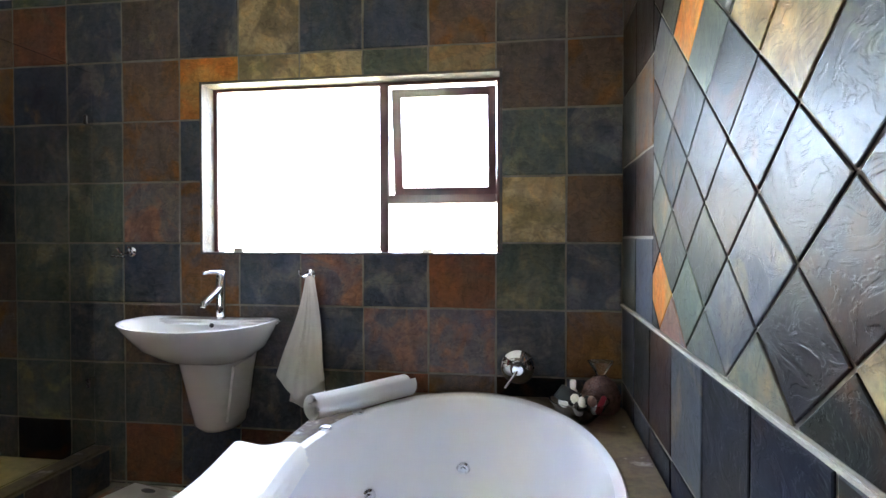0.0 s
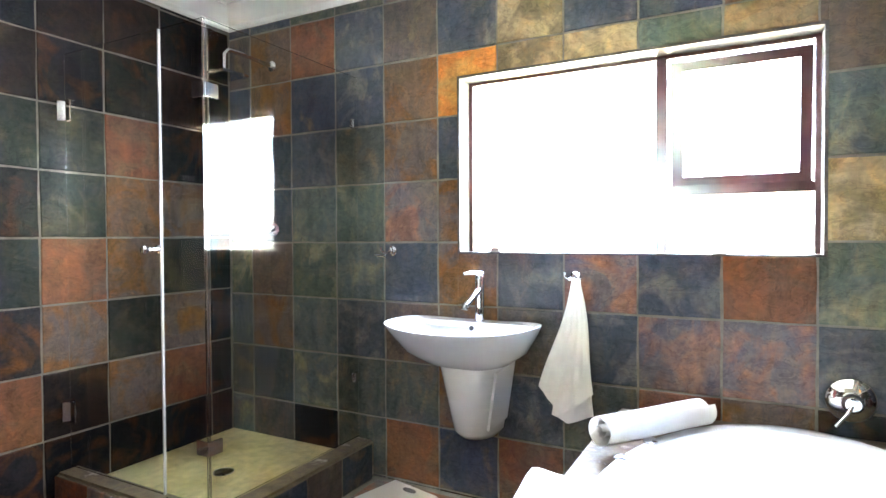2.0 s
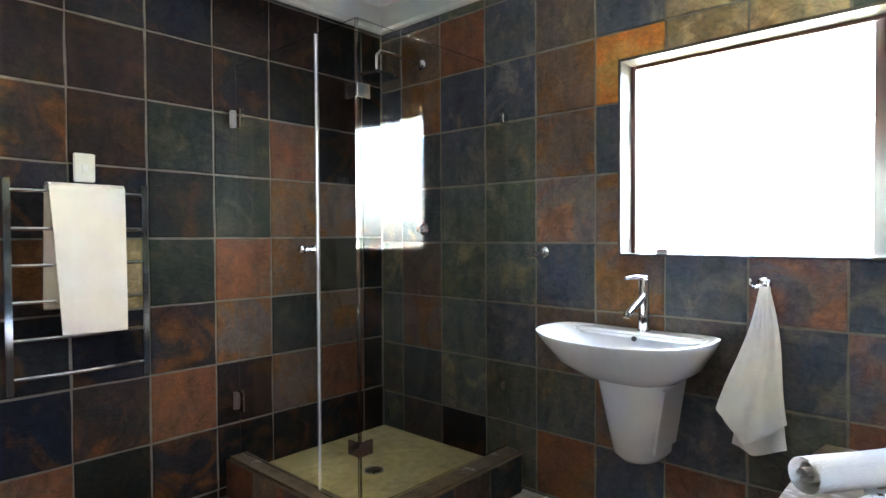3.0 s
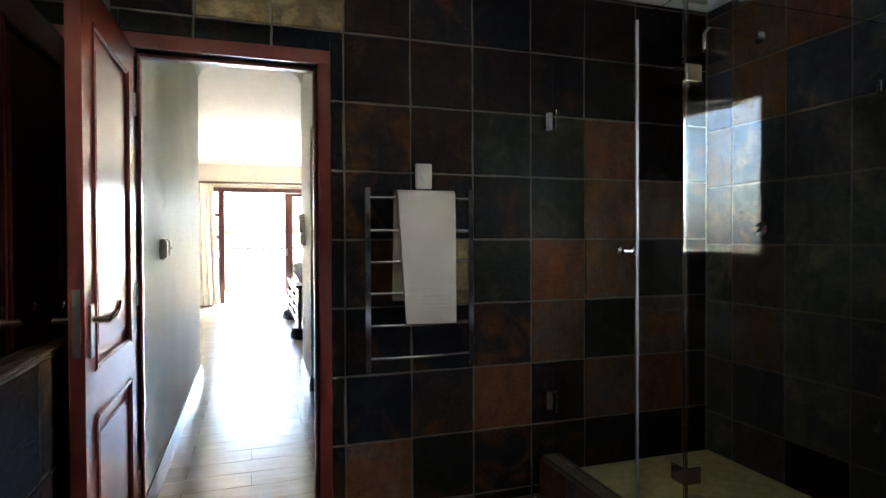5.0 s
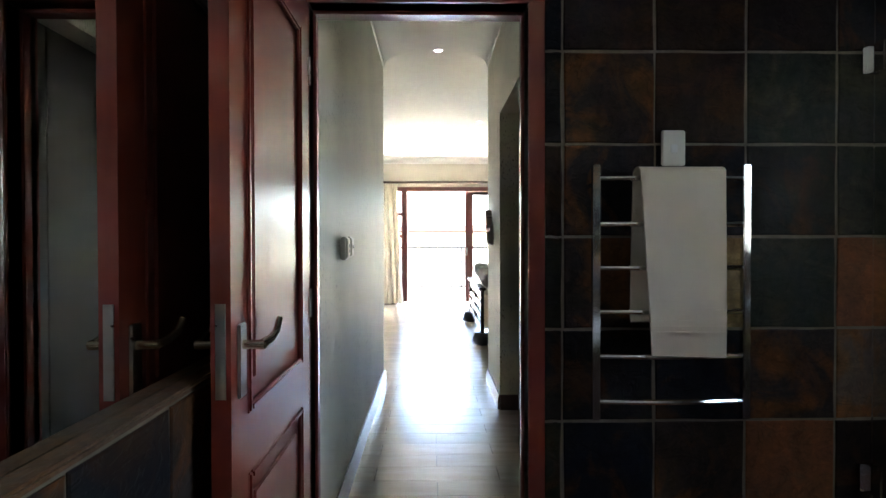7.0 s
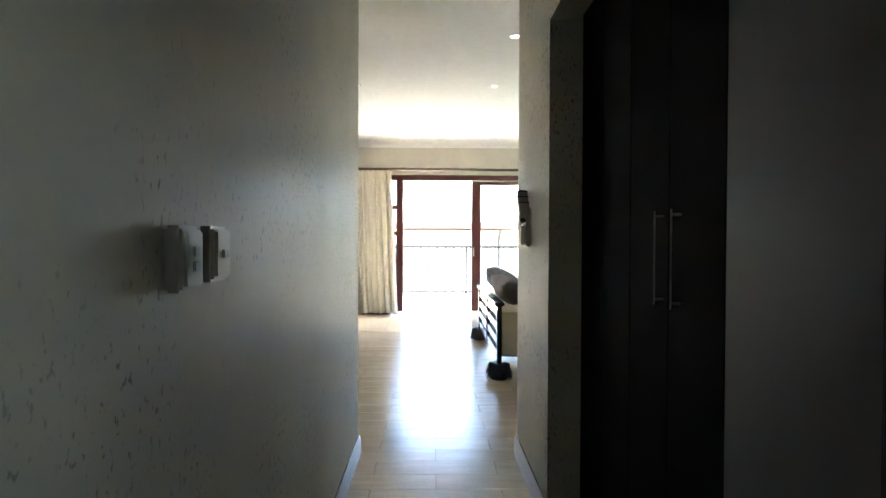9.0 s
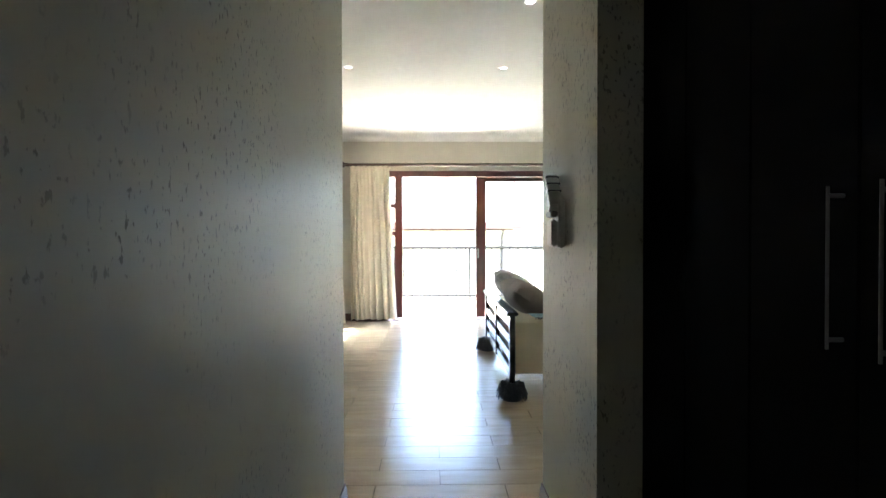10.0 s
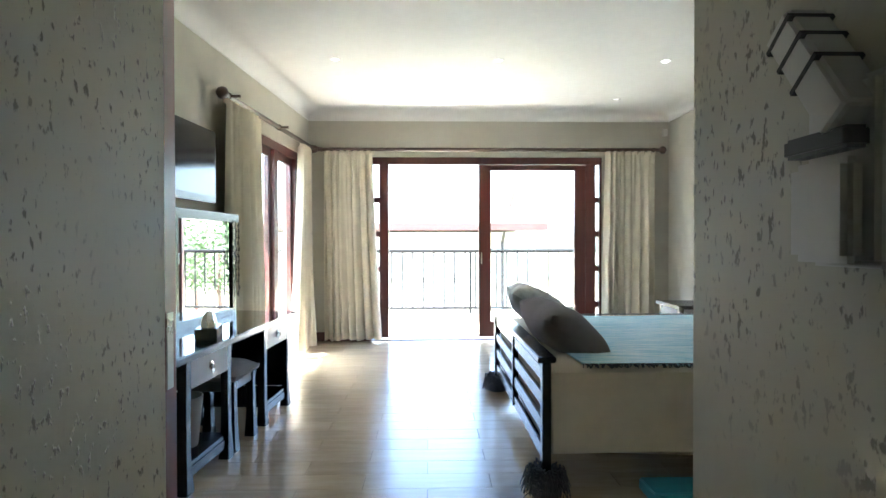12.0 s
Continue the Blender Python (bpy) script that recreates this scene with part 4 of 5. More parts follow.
def drape(u, v):
    y = 1.150 + 0.262 * u
    if v < 0.42:                                   # behind the rail
        f = v / 0.42
        return (0.006 - 0.018 * f ** 0.3, y - 0.012 * (1 - f), 1.00 + 0.456 * f)
    if v < 0.5:
        a = (v - 0.42) / 0.08 * math.pi
        return (0.018 - 0.030 * math.cos(a), y, 1.456 + 0.018 * math.sin(a))
    f = (v - 0.5) / 0.5
    rib = 0.004 * (1 if 0.70 < f < 0.82 and int(f * 100) % 3 == 0 else 0)
    return (0.048 + 0.004 * math.sin(6 * u + 3 * f) + rib, y + 0.035 * f * (1 - u) , 1.456 - 0.555 * f - 0.006 * u)


part("cloth", sheet(drape, 14, 100, 0.008), WARM_TOWEL, tw)
for k in range(5):
    z = 1.035 - 0.017 * k
    part("woven_band", sheet(lambda u, v: (0.062 + 0.004 * math.sin(6 * u + 3), 1.180 + 0.231 * u, z + 0.008 * v), 10, 1, 0.004), WARM_TOWEL, tw)
sw = thing("isolator_switch", (0.013, 1.305, 1.555), "white isolator switch above the towel rail", "switch")
part("plate", box(0, 0.012, -0.039, 0.039, -0.058, 0.058, 0.004), PLASTIC, sw)
part("rocker", box(0.012, 0.017, -0.011, 0.011, -0.016, 0.012, 0.002), CERAMIC, sw)
part("lamp_dot", box(0.012, 0.0135, -0.004, 0.004, -0.008, -0.003), RED_PLASTIC, sw)

# ---- corridor ----
for k, (x0, x1, z0, z1, n) in enumerate(((-0.906, -0.822, 1.165, 1.275, 2), (-1.042, -0.955, 1.173, 1.277, 1))):
    s = thing("light_switch", (0, CL, 0), "cream plastic wall switch with %s on the torn plaster" % ("several rockers" if n > 1 else "one rocker"), "switch", "corridor switches")
    part("box", box(x0, x1, 0, 0.030, z0, z1, 0.006), PLASTIC, s)
    part("frame", box(x0 + 0.008, x1 - 0.008, 0.030, 0.036, z0 + 0.008, z1 - 0.008, 0.003), PLASTIC, s)
    for q in range(n):
        zq = (z0 + z1) / 2 + (q - (n - 1) / 2) * 0.026
        part("rocker", box(x0 + 0.03, x1 - 0.03, 0.036, 0.041, zq - 0.009, zq + 0.009, 0.002), CERAMIC, s)
ph = thing("wall_intercom", (-2.87, CR, 1.22), "white wall handset with a striped strap hung over it", "intercom")
part("base", box(-0.055, 0.06, -0.028, 0, 0.0, 0.20, 0.008), PLASTIC, ph)
part("cover", box(-0.05, 0.045, -0.052, -0.0285, 0.005, 0.115, 0.008), PLASTIC, ph)
part("grey_band", box(-0.053, 0.05, -0.056, -0.0285, 0.122, 0.145, 0.004), GREY_PANEL, ph, "grey band")
TILT_ = pose(0.035, -0.032, 0.150, 0, -38, 0)
part("strap", shift(box(-0.026, 0.026, -0.026, 0.026, 0.0, 0.17, 0.006), TILT_), PLASTIC, ph, "striped paper strap")
for k in (0.075, 0.115, 0.15):
    part("stripe", shift(box(-0.0268, 0.0268, -0.0268, 0.0268, k, k + 0.006), TILT_), DARK_PACK, ph)

cb = thing("built_in_cupboard", (0, 1.155, 0), "black built-in cupboards in the corridor recess", "cupboard")
part("carcass", box(-2.368, -0.145, 0.03, 0.60, 0.002, 2.62), NEAR_BLACK, cb)
for k in range(4):
    x0 = -2.368 + 0.305 * k
    d = part("door", box(x0 + 0.002, x0 + 0.303, 0.004, 0.026, 0.08, 2.6, 0.002), NEAR_BLACK, cb)
    hx = x0 + (0.272 if k % 2 == 0 else 0.078)
    if k > 1:
        part("handle", bm_tube(bm_tube(tube([(hx, -0.022, 1.075), (hx, -0.022, 1.335)], 0.0028, 8), [(hx, -0.022, 1.09), (hx, 0.004, 1.09)], 0.004, 6), [(hx, -0.022, 1.32), (hx, 0.004, 1.32)], 0.004, 6), DIM_STEEL, d, "slim metal bar handle")
part("grey_door", box(-1.146, -0.70, 0.004, 0.026, 0.08, 2.6, 0.002), GREY_PANEL, cb, "satin grey door")
part("grey_door", box(-0.696, -0.146, 0.004, 0.026, 0.08, 2.6, 0.002), GREY_PANEL, cb, "satin grey door")
part("plinth", box(-2.368, -0.146, 0.02, 0.029, 0.002, 0.078), SKIRT_WOOD, cb)
jamb = thing("corridor_jamb", (0, 0, 0), "dark red wooden jamb at the mouth of the corridor", "door frame", kind="structure")
part("post", box(CE - 0.075, CE - 0.001, CL - 0.12, CL - 0.012, 0, 2.12, 0.003), RED_WOOD, jamb)
part("strike_plate", box(CE - 0.055, CE - 0.03, CL - 0.0118, CL - 0.0095, 0.98, 1.12), STEEL, jamb)


def downlight(x, y, z):
    d = thing("downlight", (x, y, z), "small round recessed downlight in the white ceiling", "downlight", "ceiling downlights")
    part("trim", lathe([(0.048, -0.001), (0.047, -0.006), (0.036, -0.008), (0.034, -0.003)], 24), CERAMIC, d)
    part("lamp", lathe([(0.033, -0.002), (0.030, -0.0055), (0.003, -0.006)], 20), LAMP_GLOW, d)
    return d


for x, y in [(-3.155, 0.575), (-1.4, 0.575)] + [(x, y) for x in (-4.63, -6.17, -7.55, -8.96) for y in (-0.30, 1.19, 2.73)]:
    downlight(x, y, RC)

# ---- sliding door ----
sl = thing("window_2", (FX, 0, 0), "red timber sliding glass door slid open onto the balcony", "sliding door", kind="structure")
X0, X1 = -0.16, -0.02
for nm, b in (("head", (X0, X1, FY0, FY1, 2.255, FZ1)), ("sill", (X0, X1, FY0, FY1, -0.02, 0.006)), ("jamb", (X0, X1, FY0, FY0 + 0.03, 0.035, 2.255)), ("jamb", (X0, X1, FY1 - 0.03, FY1, 0.035, 2.255)), ("mullion", (X0, X1, -0.085, 0.03, 0.035, 2.255)), ("mullion", (X0, X1, 2.57, 2.70, 0.035, 2.255))):
    part(nm, box(*b, 0.004), FRAME_WOOD, sl)
for y0, y1 in ((FY0 + 0.03, -0.085), (2.70, FY1 - 0.03)):
    for z in (0.45, 0.91, 1.36, 1.80):
        part("glazing_bar", box(X0 + 0.03, X1 - 0.03, y0, y1, z - 0.035, z + 0.035, 0.003), FRAME_WOOD, sl)
    ob = part("pane", box(-0.093, -0.087, y0, y1, 0.035, 2.255), GLASS, sl)
    ob.visible_shadow = False
leaf = part("sliding_leaf", joined_boxes((-0.085, -0.03, 1.19, 1.345, 0.04, 2.25), (-0.085, -0.03, 2.43, 2.569, 0.04, 2.25), (-0.085, -0.03, 1.345, 2.43, 2.18, 2.25), (-0.085, -0.03, 1.345, 2.43, 0.04, 0.23)), FRAME_WOOD, sl)
ob = part("pane", box(-0.061, -0.055, 1.345, 2.43, 0.23, 2.18), GLASS, sl)
ob.visible_shadow = False
part("handle", tube([(-0.028, 1.225, 0.98), (-0.012, 1.225, 1.0), (-0.012, 1.225, 1.10), (-0.028, 1.225, 1.12)], 0.008, 8), STEEL, sl)

sd = thing("window_3", (FX, SY, 0), "red timber glazed side door of the bedroom", "glazed door", turn=-SKEW, kind="structure")
for nm, b in (("head", (SW0, SW1, -0.14, -0.02, SWZ - 0.09, SWZ)), ("jamb", (SW0, SW0 + 0.09, -0.14, -0.02, 0, SWZ - 0.09)), ("jamb", (SW1 - 0.09, SW1, -0.14, -0.02, 0, SWZ - 0.09)), ("mullion", (1.14, 1.26, -0.14, -0.02, 0, SWZ - 0.09)), ("sill", (SW0 + 0.09, SW1 - 0.09, -0.14, -0.02, 0, 0.03))):
    part(nm, box(*b, 0.004), FRAME_WOOD, sd)
for x0, x1 in ((SW0 + 0.09, 1.14), (1.26, SW1 - 0.09)):
    part("leaf_rail", joined_boxes((x0, x0 + 0.07, -0.10, -0.06, 0.03, SWZ - 0.09), (x1 - 0.07, x1, -0.10, -0.06, 0.03, SWZ - 0.09), (x0 + 0.07, x1 - 0.07, -0.10, -0.06, 0.03, 0.22), (x0 + 0.07, x1 - 0.07, -0.10, -0.06, SWZ - 0.17, SWZ - 0.09)), FRAME_WOOD, sd)
    ob = part("pane", box(x0 + 0.07, x1 - 0.07, -0.083, -0.077, 0.22, SWZ - 0.17), GLASS, sd)
    ob.visible_shadow = False


# ---- curtains ----
def curtain(place, turn, w_top, w_bot, lean, height, seed, label):
    """Hangs along local x from its rod, gathered at the top, flaring and leaning at the floor."""
    g_ = random.Random(seed)
    ph_ = [g_.uniform(0, 6.3) for _ in range(4)]
    cu = thing("curtain", place, label, "curtain", "cream curtains", turn)

    def f(u, v):
        w = w_top + (w_bot - w_top) * v ** 1.2
        amp = (0.026 + 0.055 * v) * (0.75 + 0.35 * math.sin(9 * u + ph_[3]))
        wave = amp * math.sin(u * 46 + ph_[0] + 1.5 * math.sin(6 * u + ph_[1]) + 1.1 * v * math.sin(4 * u + ph_[2])) + 0.020 * math.sin(u * 19 + ph_[2] + v * 2) + 0.012 * (1 - v) * math.sin(u * 110)
        x = (u - 0.5) * w + lean * v ** 1.3 + 0.016 * math.sin(u * 46 + ph_[3] + 1.2)
        return (x, wave + 0.03 * v * v * math.sin(3 * u + ph_[1]), -v * (height - 0.012 + 0.006 * math.sin(14 * u)))
    part("cloth", sheet(f, 150, 30, 0.004), CURTAIN, cu)
    part("heading", sheet(lambda u, v: ((u - 0.5) * w_top + 0.01 * math.sin(u * 46), 0.018 * math.sin(u * 92 + 1) - 0.002, 0.03 - 0.05 * v), 110, 2, 0.004), CURTAIN, cu)
    return cu


RODZ = 2.425
curtain((FX + 0.10, -0.455, RODZ - 0.045), 90, 0.62, 0.72, 0.06, RODZ - 0.06, 1, "cream linen curtain drawn aside by the sliding door")
curtain((FX + 0.10, 3.10, RODZ - 0.045), 90, 0.64, 0.68, -0.02, RODZ - 0.06, 2, "cream linen curtain drawn aside by the sliding door")
p = south(2.42, 0.10)
curtain((p.x, p.y, RODZ - 0.045), -SKEW, 0.68, 0.86, -0.10, RODZ - 0.06, 3, "cream linen curtain swept aside at the side door")
p = south(0.50, 0.10)
curtain((p.x, p.y, RODZ - 0.045), -SKEW, 0.32, 0.62, 0.18, RODZ - 0.06, 4, "cream linen curtain falling beside the side door")


def rod(place, turn, length):
    r_ = thing("curtain_rod", place, "dark turned wooden curtain pole with ball ends", "curtain rod", "curtain poles", turn)
    part("pole", tube([(0, 0, 0), (length, 0, 0)], 0.023, 14), ROD_WOOD, r_)
    for x, s in ((0, -1), (length, 1)):
        part("finial", shift(lathe([(0.018, 0), (0.026, 0.006), (0.020, 0.014), (0.040, 0.030), (0.050, 0.055), (0.042, 0.082), (0.022, 0.098), (0.003, 0.102)], 20), pose(x, 0, 0, 0, 90 * s)), ROD_WOOD, r_)
    for x in (0.06, length * 0.5, length - 0.06):
        part("bracket", bm_tube(tube([(x, 0, -0.0), (x, 0.098, 0.0)], 0.012, 8), [(x - 0.008, 0, 0), (x + 0.008, 0, 0)], 0.031, 14), ROD_WOOD, r_)
    return r_


rod((FX + 0.10, -0.86, RODZ), 90, 4.33)
p = south(2.78, 0.10)
rod((p.x, p.y, RODZ), 180 - SKEW, 2.62)
for ob in [o for o in bpy.data.objects if o.name.startswith("curtain_rod.")]:
    for c in ob.children:
        if c.name.startswith("bracket"):
            c.matrix_basis = Matrix.Diagonal((1, -1, 1, 1))

# ---- dressing table ----
DT = thing("dressing_table", (-5.94, -0.585, 0), "black lacquered dressing table with a glass top and grey drawer fronts", "dressing table", turn=-SKEW)
DL, DD, DH = 1.96, 0.50, 0.70          # local x runs along the wall, local -y to the wall
part("top", box(-DL / 2, DL / 2, -DD, 0.02, DH - 0.035, DH, 0.004), BLACK, DT)
ob = part("glass_top", box(-DL / 2 + 0.004, DL / 2 - 0.004, -DD + 0.004, 0.016, DH + 0.0005, DH + 0.006, 0.001), GLASS, DT)
DRAWER = plain("silver_grey_drawer_front", (0.24, 0.235, 0.235), 0.35, var=0.06)


def leg_bm(x, y, h):
    """A leg that flares out at the foot."""
    return loft([[(x + sx * (0.021 + e), y + sy * (0.021 + e * 0.7), z) for sx, sy in ((-1, -1), (1, -1), (1, 1), (-1, 1))] for z, e in ((0, 0.015), (0.06, 0.010), (0.18, 0.002), (0.36, 0.0), (h, 0.003))])


for s in (-1, 1):
    xa, xb = (-DL / 2 + 0.16, -DL / 2 + 0.70) if s < 0 else (DL / 2 - 0.70, DL / 2 - 0.16)
    for x in (xa + 0.022, xb - 0.022):
        for y in (-0.028, -DD + 0.04):
            part("leg", leg_bm(x, y, DH - 0.036), BLACK, DT)
    part("drawer_case", box(xa + 0.043, xb - 0.043, -DD + 0.04, -0.025, DH - 0.19, DH - 0.037), BLACK, DT)
    dr = part("drawer", box(xa + 0.045, xb - 0.045, -0.025, -0.006, DH - 0.185, DH - 0.042, 0.003), DRAWER, DT, "silver-grey drawer front")
    part("ring_pull", bm_tube(shift(lathe([(0.026, 0), (0.026, 0.005), (0.012, 0.009), (0.003, 0.009)], 18), pose((xa + xb) / 2, -0.006, DH - 0.11, -90)), [((xa + xb) / 2 + 0.021 * math.sin(a), 0.008, DH - 0.122 + 0.021 * math.cos(a)) for a in [k * math.pi / 6 for k in range(13)]], 0.004, 6), CHROME, dr, "chrome ring pull")
    part("shelf", box(xa + 0.02, xb - 0.02, -DD + 0.04, -0.02, 0.12, 0.145), BLACK, DT)
    part("front_rail", box(xa + 0.044, xb - 0.044, -0.04, -0.015, 0.07, 0.119), BLACK, DT)
    part("side_panel", box((xa + 0.004) if s < 0 else (xb - 0.016), (xa + 0.016) if s < 0 else (xb - 0.004), -DD + 0.06, -0.05, 0.146, DH - 0.19), BLACK, DT)
    part("back_panel", box(xa + 0.02, xb - 0.02, -DD + 0.015, -DD + 0.025, 0.10, DH - 0.037), BLACK, DT)
dm = thing("dressing_mirror", (-6.28, -0.98, DH + 0.007), "black framed standing mirror with beads hung on it", "mirror", turn=-SKEW)
MW, MH = 0.95, 0.76
part("frame", joined_boxes((-MW / 2, -MW / 2 + 0.06, -0.03, 0.01, 0, MH - 0.06), (MW / 2 - 0.06, MW / 2, -0.03, 0.01, 0, MH - 0.06), (-MW / 2 - 0.03, MW / 2 + 0.03, -0.035, 0.02, MH - 0.06, MH), (-MW / 2 + 0.06, MW / 2 - 0.06, -0.03, 0.01, 0, 0.05)), BLACK, dm)
part("glass", box(-MW / 2 + 0.06, MW / 2 - 0.06, -0.012, -0.006, 0.05, MH - 0.06), MIRROR, dm)
for k, (x, l) in enumerate(((-MW / 2 + 0.045, 0.50), (-MW / 2 + 0.075, 0.34), (-MW / 2 - 0.01, 0.60))):
    nk = thing("bead_necklace", (0, 0, 0), "string of black and grey beads hung on the mirror", "necklace", "necklaces on the mirror")
    nk.matrix_basis = dm.matrix_basis @ pose(x, 0.026, MH - 0.05)
    bm = bmesh.new()
    for q in range(int(l / 0.016)):
        bmesh.ops.create_icosphere(bm, subdivisions=1, radius=0.006 + 0.002 * (q % 3), matrix=pose(0.006 * math.sin(q * 1.3), 0.003 * math.cos(q), -q * 0.016))
    part("beads", bm, IRON if k != 1 else STEEL, nk)
tb = thing("tissue_box", (-5.62, -0.72, DH + 0.0065), "black tissue box with a pale tissue pulled up", "tissue box", turn=12)
part("box", box(-0.12, 0.12, -0.06, 0.06, 0, 0.062, 0.004), BLACK, tb)
part("tissue", shift(lathe([(0.075, 0), (0.07, 0.03), (0.052, 0.065), (0.03, 0.085), (0.004, 0.09)], 14, 1.0, 0.6), pose(0, 0, 0.062)), CHROME, tb, "shiny crumpled wrapper")
st = thing("dressing_stool", (-5.90, -0.76, 0), "black stool with a grey padded seat under the dressing table", "stool", turn=-SKEW)
for x in (-0.15, 0.15):
    for y in (-0.14, 0.14):
        part("leg", leg_bm(x, y, 0.42), BLACK, st)
part("apron", box(-0.17, 0.17, -0.15, 0.15, 0.36, 0.425, 0.004), DRAWER, st)
part("seat", sheet(lambda u, v: ((u - 0.5) * 0.38, (v - 0.5) * 0.35, 0.43 + 0.055 * (1 - abs(2 * u - 1) ** 4) * (1 - abs(2 * v - 1) ** 4)), 12, 12, -0.03), SEATPAD, st)
wb = thing("waste_bin", (-5.42, -0.80, 0.147), "pale tapered waste bin under the dressing table", "bin")
part("bin", lathe([(0.085, 0), (0.088, 0.004), (0.115, 0.27), (0.11, 0.27), (0.083, 0.01), (0.004, 0.01)], 20), BIN, wb)
p = south(3.35, 0.07)
tv = thing("wall_television", (p.x, p.y, 1.82), "small dark flat television on a wall bracket", "television", turn=-SKEW)
part("case", box(-0.38, 0.38, -0.02, 0.035, -0.27, 0.27, 0.006), BLACK, tv)
part("screen", box(-0.35, 0.35, 0.0352, 0.038, -0.22, 0.24), SCREEN, tv)
part("bracket", box(-0.1, 0.1, -0.068, -0.021, -0.1, 0.1), IRON, tv)

# ---- bed ----
HX0, HX1, HY = -7.13, -5.09, 1.125
bed = thing("bed", (0, 0, 0), "low bed with a black slatted end board and beige cover", "bed")
for x in (HX0, HX1):
    part("post", box(x - 0.028, x + 0.028, HY - 0.022, HY + 0.022, 0, 0.66, 0.004), BLACK, bed)
part("post", box(-6.135, -6.085, HY - 0.02, HY + 0.02, 0.16, 0.66, 0.004), BLACK, bed)
part("cap_rail", box(HX0 - 0.04, HX1 + 0.04, HY - 0.045, HY + 0.045, 0.66, 0.69, 0.005), BLACK, bed)
SLAT = plain("dark_slat_gloss", (0.03, 0.03, 0.035), 0.2, var=0.1)
for xa, xb in ((HX0 + 0.028, -6.135), (-6.085, HX1 - 0.028)):
    for z in (0.20, 0.33, 0.46, 0.59):
        part("slat", box(xa, xb, HY - 0.012, HY + 0.012, z - 0.035, z + 0.035, 0.003), SLAT, bed)
for x in (HX0, HX1):
    part("leg", box(x - 0.03, x + 0.03, 3.12, 3.18, 0, 0.3), BLACK, bed)
part("side_rail", box(HX0 + 0.03, HX1 - 0.03, HY + 0.03, 3.15, 0.24, 0.31), BLACK, bed)


def cover_ring(z, grow, wav):
    pts = []
    x0, x1, y0, y1 = HX0 - grow + 0.03, HX1 + grow - 0.03, HY + 0.03, 3.16 + grow
    loop = [(x0, y0), (x1, y0), (x1, y1), (x0, y1)]
    for k in range(4):
        a, b = loop[k], loop[(k + 1) % 4]
        for q in range(16):
            f = q / 16
            x, y = a[0] + (b[0] - a[0]) * f, a[1] + (b[1] - a[1]) * f
            s = wav * math.sin(11 * f + k) if k != 0 else 0
            pts.append((x + (s if k in (1, 3) else 0), y + (s if k == 2 else 0), z + (0.02 * math.sin(5 * f + k) if wav > 0.005 else 0)))
    return pts


part("cover", loft([cover_ring(0.20, 0.055, 0.018), cover_ring(0.28, 0.05, 0.013), cover_ring(0.38, 0.04, 0.009), cover_ring(0.52, 0.03, 0.004), cover_ring(0.60, 0.015, 0.0), cover_ring(0.622, -0.03, 0.0)]), COVER, bed, "beige bed cover hanging down the sides")
part("under_throw", box(HX0 + 0.05, HX1 - 0.05, HY + 0.04, 3.12, 0.31, 0.60), COVER, bed)
th = thing("blue_throw", (0, 0, 0.63), "blue and white striped woven throw with a knotted fringe", "throw")
part("cloth", sheet(lambda u, v: (HX0 + 0.01 + (HX1 - HX0 - 0.06) * u, HY + 0.20 + 1.75 * v, 0.004 + 0.010 * math.sin(7 * u + 4 * v) * math.sin(5 * v + 2)), 30, 24, 0.008), THROW, th)
bm = bmesh.new()
g = random.Random(8)
for k in range(190):
    y = HY + 0.20 + 1.75 * k / 190
    for xe, s in ((HX1 - 0.05, 1), (HX0 + 0.01, -1)):
        bm_tube(bm, [(xe, y, 0.006), (xe + s * 0.025, y + g.uniform(-0.01, 0.01), 0.012), (xe + s * g.uniform(0.04, 0.06), y + g.uniform(-0.02, 0.02), -0.004 + g.uniform(0, 0.008))], 0.0035, 4)
tagged(part("fringe", bm, FRINGE, th, "knotted grey fringe"), kind="stuff")


def cushion(place, rot, w, h, d, material, label, name="bed_cushion"):
    cu = thing(name, place, label, "cushion", "cushions on the bed")
    cu.matrix_basis = pose(*place, *rot)

    def f(sgn):
        def g_(u, v):
            a, b = 2 * u - 1, 2 * v - 1
            e = max(0.0, (1 - abs(a) ** 2.6)) ** 0.55 * max(0.0, (1 - abs(b) ** 2.6)) ** 0.55
            pin = 1 - 0.07 * (1 - abs(a)) * abs(b) - 0.0
            pin2 = 1 - 0.07 * (1 - abs(b)) * abs(a)
            return (a * w / 2 * pin2, b * h / 2 * pin, sgn * (d / 2 * e ** 0.8 + 0.004) + 0.006 * math.sin(6 * u + 9 * v) * e)
        return g_
    bm = sheet(f(1), 22, 22)
    t2 = sheet(f(-1), 22, 22)
    me = bpy.data.meshes.new("tmp")
    t2.to_mesh(me)
    t2.free()
    bm.from_mesh(me)
    bpy.data.meshes.remove(me)
    bmesh.ops.remove_doubles(bm, verts=bm.verts[:], dist=0.009)
    part("pad", bm, material, cu)
    return cu


cushion((-5.72, 1.355, 0.72), (-34, 4, 5), 0.62, 0.46, 0.26, PILLOW, "plump taupe cushion leaning on the bed end")
cushion((-6.36, 1.36, 0.76), (-34, 0, -4), 0.58, 0.56, 0.24, PALE_CUSHION, "pale patterned cushion with dark fringe")


